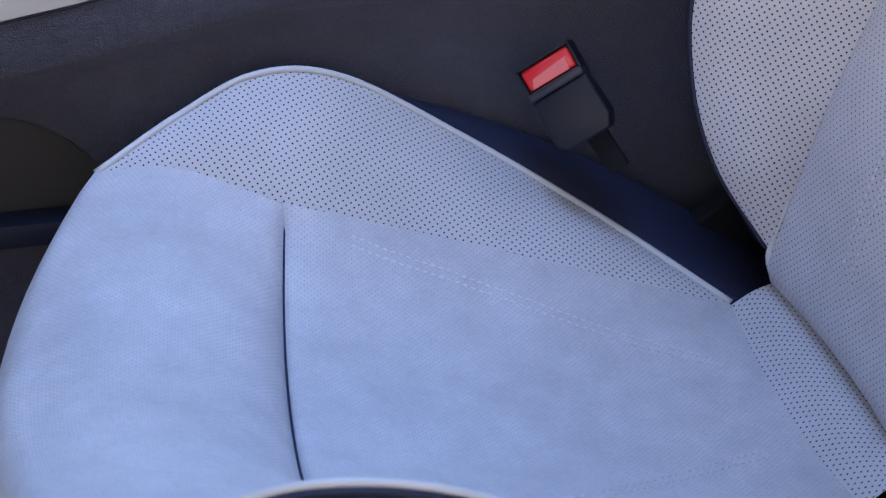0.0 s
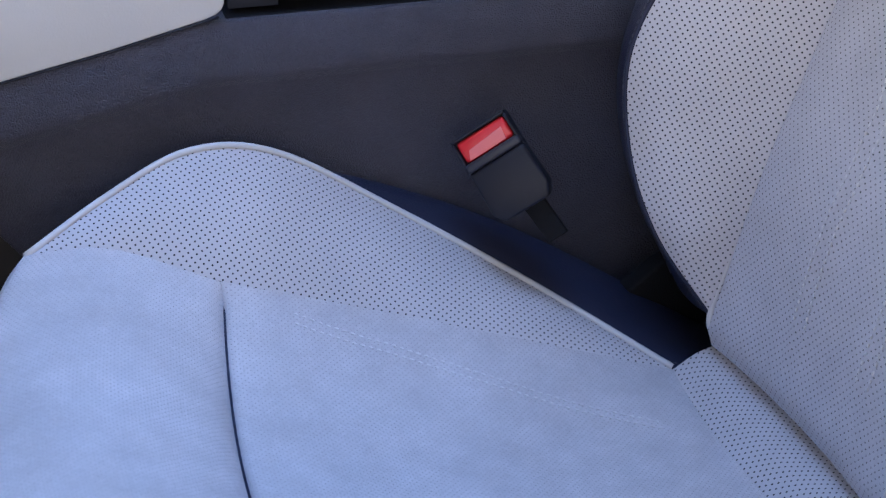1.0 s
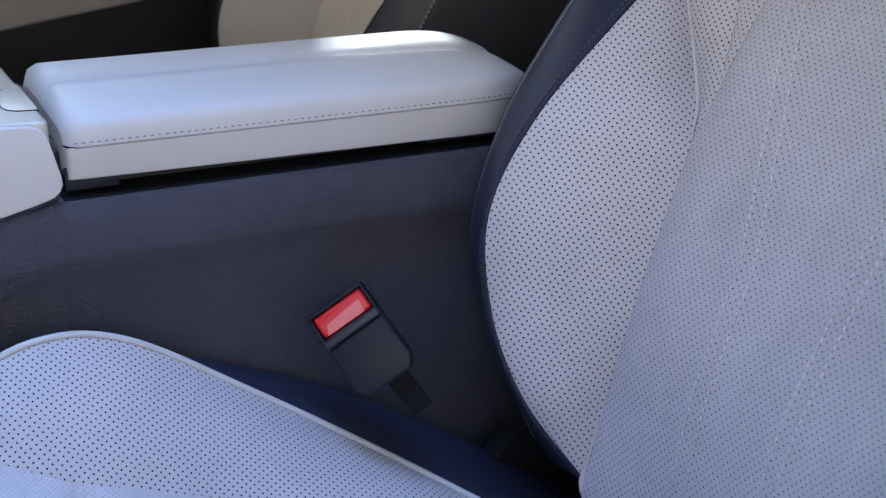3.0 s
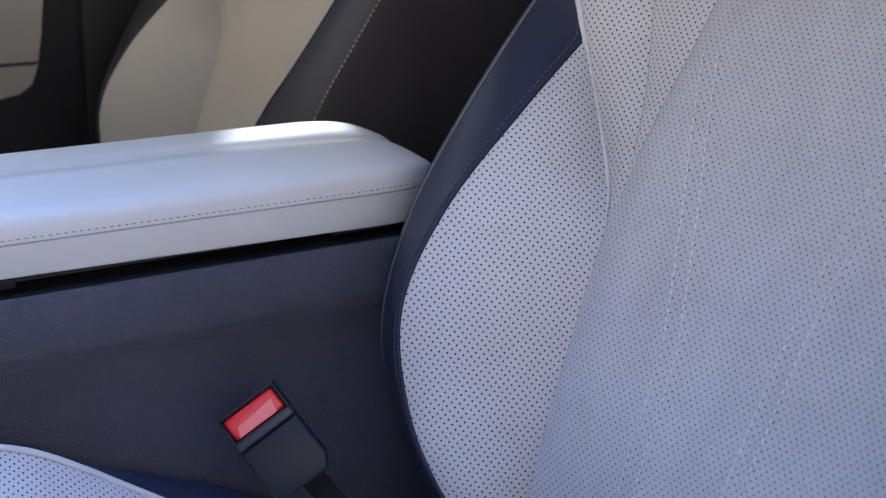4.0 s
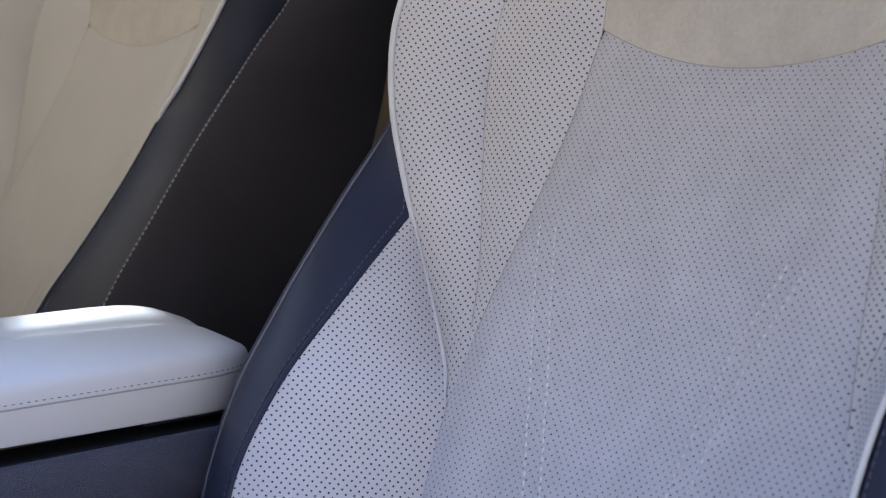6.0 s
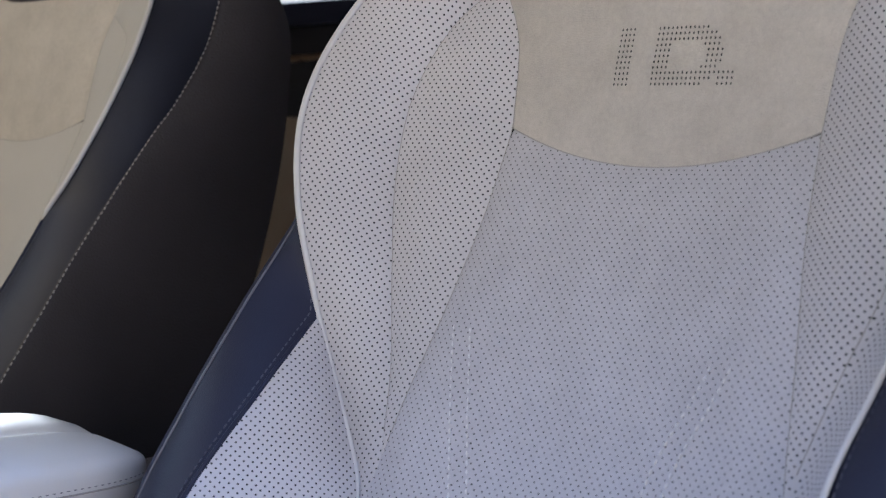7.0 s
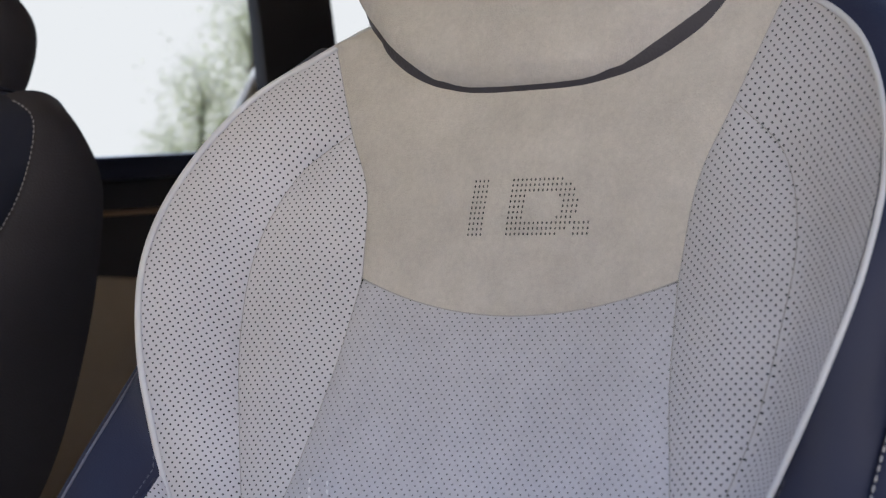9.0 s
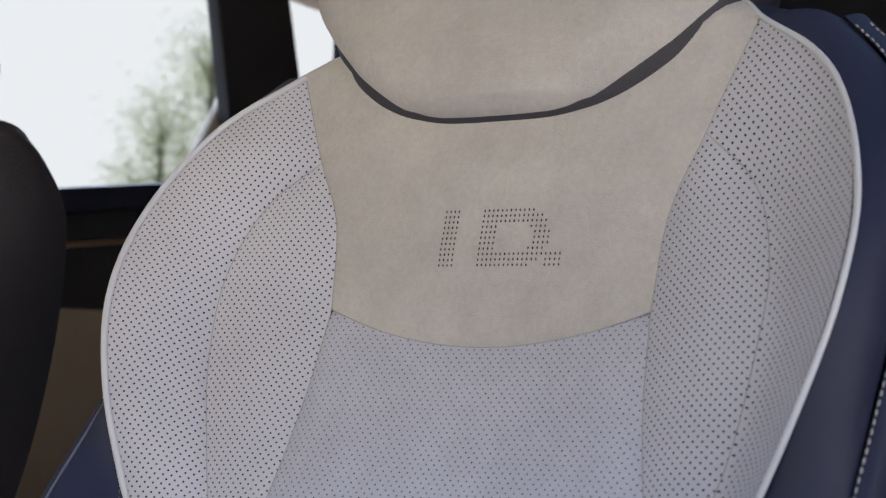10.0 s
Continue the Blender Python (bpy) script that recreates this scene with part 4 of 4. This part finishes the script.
def console():
    con = thing("center_console", (-0.3, 0.37, 0), "dark grained centre console with white upper trim", "console")
    side = [(0.284, 0.5180), (0.2785, 0.515), (0.272, 0.482), (0.276, 0.472), (0.281, 0.10), (0.281, 0.0), (0.464, 0.0), (0.464, 0.10), (0.472, 0.472), (0.476, 0.482), (0.4665, 0.518), (0.460, 0.5205)]
    bm = prism(side, "x", -0.3725, 0.42, 0.003, 2)
    part("console_body", bm, MAT["console"], con, "dark grained plastic console body")
    # black block and strip paint the shade in the gap below the armrest
    part("lid_gap", cuboid((-0.362, 0.312, 0.515), (0.03, 0.430, 0.545)), MAT["shell"], con, "black block standing in for the shade under the armrest")
    part("gap_floor", cuboid((-0.361, 0.2790, 0.5150), (0.03, 0.312, 0.5200)), MAT["webbing"], con, "black strip standing in for the gap's shade")
    part("hinge_plate", cuboid((-0.358, 0.286, 0.524), (-0.321, 0.2915, 0.540), 0.001), MAT["plastic"], con)
    part("latch_plate", cuboid((-0.085, 0.286, 0.5255), (-0.02, 0.2915, 0.536), 0.001), MAT["plastic"], con)
    # white front trim with its sloping lower edge
    wall = [(-0.390, 0.5768), (-0.381, 0.5762), (-0.3755, 0.5745), (-0.3715, 0.5712), (-0.3690, 0.566), (-0.3658, 0.553), (-0.3625, 0.539), (-0.3620, 0.5335), (-0.3640, 0.5285), (-0.3685, 0.5248), (-0.378, 0.5215), (-0.443, 0.506), (-0.522, 0.490), (-0.98, 0.42), (-0.98, 0.592), (-0.60, 0.580)]
    for a, b in ((0.272, 0.2765), (0.4655, 0.470)):
        part("front_trim", prism(wall, "y", a, b, 0.002, 3), MAT["white"], con, "white console side trim")
    part("rear_wall", cuboid((-0.380, 0.2767, 0.526), (-0.3715, 0.4653, 0.568), 0.002), MAT["white"], con)
    # grained skin ahead of the body: it follows the trim above and arches over the recess below
    skin = []
    for x in np.r_[np.linspace(0.42, -0.34, 20), np.linspace(-0.36, -1.0, 60)]:
        top = np.interp(x, [-0.98, -0.522, -0.443, -0.378, -0.366], [0.419, 0.489, 0.505, 0.5190, 0.5190])
        low = np.interp(x, [-1.0, -0.70, -0.60, -0.573, -0.545, -0.523, -0.505, -0.49], [0.36, 0.400, 0.408, 0.402, 0.382, 0.352, 0.29, 0.0])
        row = [(0.300, top + 0.0004), (0.2748, top + 0.0004), (0.2733, top - 0.0004), (0.2725, top - 0.0022)] + [(0.2645, top - 0.037), (0.2660, top - 0.042), (0.2695, top - 0.047)]
        row = [(y, max(z, low + 0.004)) for y, z in row]
        row += [(0.2695 + 0.007 * f, (row[-1][1]) * (1 - f) + low * f) for f in np.linspace(0.1, 0.95, 10)]
        row += [(0.2765, low), (0.279, low - 0.002), (0.31, low - 0.002)]
        skin.append([(x, y, z) for y, z in row])
    sheet("front_skin", np.array(skin), MAT["console"], con, (0, -1, 0), "dark grained front of the console")
    line = np.array([(x, 0.2722, np.interp(x, [-0.98, -0.522, -0.443, -0.378, -0.366], [0.4192, 0.4892, 0.5052, 0.5205, 0.5235])) for x in np.linspace(-0.367, -0.98, 40)])
    tube("trim_gap", line, 0.0011, MAT["plastic"], con, "thin dark gap under the white trim", False, 6)
    # dark block added to close the opening and stand for its shade
    part("recess", cuboid((-1.02, 0.310, 0.0), (-0.373, 0.43, 0.41)), MAT["shell"], con, "dark block closing the shaded opening under the console")
    part("recess_ledge", cuboid((-1.02, 0.283, 0.289), (-0.492, 0.312, 0.310), 0.004), MAT["navy"], con, "dark blue ledge")
    part("recess_panel", cuboid((-1.02, 0.290, 0.0), (-0.492, 0.309, 0.2885), 0.004), MAT["console"], con)
    # tray panel in the top, round a deep cup well
    tray = new("tray_panel")
    tray.parent = con
    tray.empty_display_size = 0.02
    tray["label"] = "satin champagne tray panel"
    part("tray_rear", prism([(-0.3675, 0.5775), (-0.3675, 0.562), (-0.408, 0.562), (-0.408, 0.5785)], "y", 0.2768, 0.4652, 0.0025, 3), MAT["silver"], tray)
    part("tray_side", prism([(-0.4082, 0.5787), (-0.4082, 0.562), (-0.70, 0.568), (-0.70, 0.586)], "y", 0.417, 0.4652, 0.002, 3), MAT["silver"], tray)
    part("lip", prism([(-0.4085, 0.5745), (-0.4085, 0.560), (-0.70, 0.565), (-0.70, 0.5815)], "y", 0.4045, 0.4165, 0.003, 3), MAT["shade"], tray, "pale rounded lip along the cover")
    cover = new("sliding_cover")
    cover.parent = con
    cover.empty_display_size = 0.02
    cover["label"] = "pale slatted sliding cover over the tray"
    for k in range(14):
        x = -0.4088 - 0.0197 * k
        z = 0.5665 + 0.022 * (-0.4088 - x) / 0.29
        part("slat", cuboid((x - 0.0190, 0.2768, z - 0.006), (x, 0.4042, z), 0.0007, 2), MAT["shade"], cover)
    part("cover_bed", cuboid((-0.70, 0.2768, 0.545), (-0.408, 0.4043, 0.559)), MAT["shell"], cover)
    flap = [(-0.3675, 0.309), (-0.381, 0.3105), (-0.387, 0.3150), (-0.3895, 0.3250), (-0.3885, 0.350), (-0.386, 0.366), (-0.380, 0.378), (-0.3675, 0.390)]
    part("flap_gap", prism([(x - (0.0008 if x < -0.37 else 0), 0.3495 + (y - 0.3495) * 1.022) for x, y in flap], "z", 0.572, 0.5783, 0.0), MAT["shell"], tray, "thin dark gap round the flap")
    part("push_flap", prism(flap, "z", 0.573, 0.5788, 0.0008, 2), MAT["silver"], tray, "flat satin push flap")


console()


def armrest():
    arm = thing("armrest", (-0.17, 0.36, 0.526), "white leather centre armrest with stitched edge and lengthwise fold", "armrest")
    x0, x1 = -0.357, 0.014
    rows = []
    xs = np.r_[x0, x0 + 0.004, x0 + 0.012, np.linspace(x0 + 0.03, x1 - 0.07, 14), x1 - 0.060, x1 - 0.048, x1 - 0.036, x1 - 0.025, x1 - 0.016, x1 - 0.009, x1 - 0.004, x1 - 0.001, x1]
    prof = [(0.281, 0.5560), (0.2813, 0.5655), (0.2825, 0.5705), (0.2860, 0.5742), (0.2930, 0.5765), (0.320, 0.5797), (0.350, 0.5827), (0.3615, 0.5835), (0.3655, 0.5790), (0.3695, 0.5846), (0.385, 0.5872), (0.415, 0.5872), (0.435, 0.5832), (0.446, 0.5750), (0.4505, 0.5560)]
    dent = dict(zip(range(5, 12), (0.0003, 0.0012, 0.0032, 0.0060, 0.0032, 0.0012, 0.0003)))
    for x in xs:
        e = min(1.0, (x - x0) / 0.012, (x1 - x) / 0.060)
        deep = min(1.0, max(0.0, (x - x1 + 0.13) / 0.10))
        e = math.sqrt(max(0.0, 1 - (1 - e) ** 2))
        tilt = -0.004 * (x - x0)
        inset = 0.010 * (1 - e) if x < -0.17 else 0.030 * (1 - e)
        rows.append([(x, 0.3665 + (y - 0.3665) * (1 - inset / 0.085), 0.556 + (z - 0.556) * (0.45 + 0.55 * e) + tilt - deep * e * dent.get(k, 0)) for k, (y, z) in enumerate(prof)])
    g = np.array(rows)
    sheet("armrest_top", g, MAT["white"], arm, (0, 0, 1), "padded white leather top")
    cap = np.array([g[-1], g[-1] * [1, 1, 0] + [0.0, 0, 0.546]])
    sheet("armrest_end", cap, MAT["white"], arm, (1, 0, 0))
    cap = np.array([g[0], g[0] * [1, 1, 0] + [0.0, 0, 0.552]])
    sheet("armrest_end", cap, MAT["white"], arm, (-1, 0, 0))
    low = []
    for x in np.r_[x0 + 0.001, xs[1:-1], x1 - 0.002]:
        e = min(1.0, (x - x0) / 0.012, (x1 - x) / 0.060)
        e = math.sqrt(max(0.0, 1 - (1 - e) ** 2))
        k = 1 - (0.030 * (1 - e) if x > -0.17 else 0.004 * (1 - e)) / 0.085
        drop = -0.005 * (x - x0) / (x1 - x0)
        low.append([(x, 0.3665 + (y - 0.3665) * k, z + drop * f) for y, z, f in ((0.4515, 0.5553, 0.3), (0.4515, 0.5340, 1), (0.4490, 0.5320, 1), (0.3000, 0.5316, 1), (0.2850, 0.5320, 1), (0.2825, 0.5328, 1), (0.2815, 0.5345, 1), (0.2815, 0.5553, 0.3))])
    low = np.array(low)
    low = np.concatenate([low[:1] * [1, 0, 0.2] + [0, 0.3665, 0.8 * 0.5435], low, low[-1:] * [1, 0, 0.2] + [0, 0.3665, 0.8 * 0.5415]])
    sheet("armrest_base", low, MAT["white"], arm, (0, -1, -0.3), "white leather lower edge")
    line = np.array([(x, 0.3665 - 0.0863 * (1 - (0.030 * (1 - math.sqrt(1 - (1 - min(1.0, (x1 - x) / 0.060)) ** 2)) if x > -0.17 else 0) / 0.085), 0.5588 - 0.004 * (x - x0)) for x in np.linspace(x0 + 0.006, x1 - 0.010, 60)])
    stitches("stitching", line, MAT["grey_thread"], arm, 0.0024, 0.0028, 0.0003)
    tube("seam", line + np.array([0, -0.0004, -0.0031]), 0.0006, MAT["seam"], arm, "", False, 6)


armrest()


def buckle():
    """Belt buckle: body with a sloped face, red button, stalk of webbing."""
    b = thing("seat_belt_buckle", (-0.11, 0.23, 0.32), "black seat belt buckle with a red release button", "belt buckle")
    # local axes: across its width, along its length (downwards), and out of its face
    top = np.array([-0.1885, 0.2175, 0.4365])
    ax = np.array([0.032, -0.009, 0.0225])
    ax /= np.linalg.norm(ax)
    out = np.array([-0.35, -0.86, 0.38])
    out -= ax * (out @ ax)
    out /= np.linalg.norm(out)
    dn = np.cross(ax, out)
    dn = dn if dn[2] < 0 else -dn

    def block(outline, lo, hi, bevel, seg=3):
        bm = bmesh.new()
        rows = [[bm.verts.new(tuple(top + ax * p + dn * q + out * h)) for p, q in outline] for h in (lo, hi)]
        bm.faces.new(rows[0])
        bm.faces.new(rows[1][::-1])
        for i in range(len(outline)):
            j = (i + 1) % len(outline)
            bm.faces.new((rows[0][j], rows[0][i], rows[1][i], rows[1][j]))
        bmesh.ops.recalc_face_normals(bm, faces=bm.faces[:])
        bmesh.ops.bevel(bm, geom=bm.edges[:], offset=bevel, segments=seg, affect="EDGES", profile=0.5)
        return bm

    w = 0.0233
    part("buckle_body", block([(-w, 0.0245), (w, 0.0245), (w + 0.0015, 0.058), (w - 0.004, 0.068), (-w + 0.006, 0.068), (-w - 0.001, 0.060)], -0.012, 0.0085, 0.0025), MAT["plastic"], b, "black plastic buckle body")
    part("buckle_back", block([(-w, -0.003), (w, -0.003), (w, 0.0260), (-w, 0.0260)], -0.012, -0.002, 0.001), MAT["plastic"], b)
    part("top_rim", block([(-w, -0.0034), (w, -0.0034), (w, -0.0010), (-w, -0.0010)], -0.010, 0.0062, 0.0008), MAT["plastic"], b, "thin black rim above the button")
    for a, c in ((-w, -w + 0.0020), (w - 0.0020, w)):
        part("side_rim", block([(a, -0.0012), (c, -0.0012), (c, 0.0190), (a, 0.0190)], -0.010, 0.0070, 0.0008), MAT["plastic"], b)
    part("front_lip", block([(-w, 0.0172), (w, 0.0172), (w, 0.0243), (-w, 0.0243)], -0.010, 0.0098, 0.0024, 4), MAT["lip"], b, "rounded black lip below the button")
    part("release_button", block([(-w + 0.0026, -0.0004), (w - 0.0026, -0.0004), (w - 0.0026, 0.0166), (-w + 0.0026, 0.0166)], -0.004, 0.0052, 0.0030, 3), MAT["red"], b, "glossy red release button")
    # raised facet in paler red carries the painted reflection
    part("button_face", block([(-w + 0.0095, 0.0085), (w - 0.0075, 0.0060), (w - 0.0090, 0.0158), (-w + 0.0060, 0.0158)], 0.0035, 0.0056, 0.0002, 1), MAT["red_glint"], b, "paler facet painted as the button's highlight")
    part("stalk", block([(-0.004, 0.064), (0.013, 0.064), (0.015, 0.098), (-0.001, 0.098)], -0.010, -0.003, 0.001), MAT["webbing"], b, "black webbing stalk")


buckle()


# ---- rear seat, footwell and outside ----


def rear_seat():
    bench = thing("rear_seat", (1.3, 0.42, 0.0), "pale leather rear bench seat", "rear seat")
    part("bench_cushion", cuboid((0.75, -0.30, 0.0), (1.35, 1.16, 0.42), 0.05, 4), MAT["beige"], bench, "pale leather bench cushion")
    back = prism([(1.28, 0.40), (1.50, 0.40), (1.70, 1.02), (1.62, 1.06), (1.50, 1.02)], "y", -0.30, 1.14, 0.03, 4)
    part("bench_back", back, MAT["piping"], bench, "pale leather bench backrest")


rear_seat()


def footwell():
    structure("footwell_bar", cuboid((-0.86, 0.476, 0.0), (-0.58, 1.20, 0.07), 0.012), MAT["navy"], "dark blue step across the passenger footwell", "trim")
    mat = thing("floor_mat", (-0.72, 0.0, 0.0), "dark textile floor mat in the footwell", "floor mat")
    part("mat_pile", cuboid((-1.0, -0.24, 0.0), (-0.56, 0.25, 0.012), 0.004), MAT["carpet"], mat)
    part("mat_edge", cuboid((-1.005, -0.245, 0.0), (-0.555, 0.255, 0.008), 0.003), MAT["webbing"], mat)


footwell()


def tree(place, height, spread, seed):
    """A trunk with limbs and a crown of many small leaf clumps."""
    rng = random.Random(seed)
    base = Vector(place)
    t = thing("tree", place, "tall leafy tree beyond the car window", "tree", "trees outside")
    limbs = bmesh.new()

    def limb(a, b, ra, rb):
        axis = (b - a).normalized()
        u = axis.orthogonal().normalized()
        w = axis.cross(u)
        rows = []
        for p, r in ((a, ra), ((a + b) / 2 + u * rng.uniform(-0.1, 0.1), (ra + rb) / 2), (b, rb)):
            rows.append([limbs.verts.new(p + r * (math.cos(k * math.pi / 4) * u + math.sin(k * math.pi / 4) * w)) for k in range(8)])
        for i in range(2):
            for k in range(8):
                limbs.faces.new((rows[i][k], rows[i][(k + 1) % 8], rows[i + 1][(k + 1) % 8], rows[i + 1][k]))

    top = base + Vector((0.2, 0.1, height * 0.85))
    limb(base, top, height * 0.028, height * 0.006)
    tips = []
    for k in range(38):
        f = rng.uniform(0.18, 0.98)
        a = base.lerp(top, f)
        ang = rng.uniform(0, 2 * math.pi)
        out = spread * (1.05 - f * 0.75) * rng.uniform(0.55, 1.0)
        b = a + Vector((math.cos(ang) * out, math.sin(ang) * out, rng.uniform(0.1, 0.9)))
        limb(a, b, 0.020, 0.006)
        tips += [a.lerp(b, q) for q in (0.45, 0.7, 0.9, 1.0)]
    part("trunk", limbs, MAT["bark"], t, "brown trunk with limbs")
    verts, faces = [], []
    for tip in tips:
        for _ in range(62):
            c = tip + Vector([rng.gauss(0, 0.34) for _ in range(3)])
            d = Vector([rng.gauss(0, 1) for _ in range(3)]).normalized()
            e = d.orthogonal().normalized()
            size = rng.uniform(0.035, 0.075)
            o = len(verts)
            verts += [c - d * size, c + e * size * 0.45, c + d * size, c - e * size * 0.45]
            faces.append((o, o + 1, o + 2, o + 3))
    link_mesh("crown", verts, faces, MAT["leaf"], t, "loose green crown of small leaves", smooth=False)
    return t


tree((20.75, 17.7, -0.32), 8.1, 1.35, 3)
tree((20.1, 18.4, -0.32), 6.2, 1.25, 8)
tree((19.75, 18.75, -0.32), 4.3, 0.8, 12)
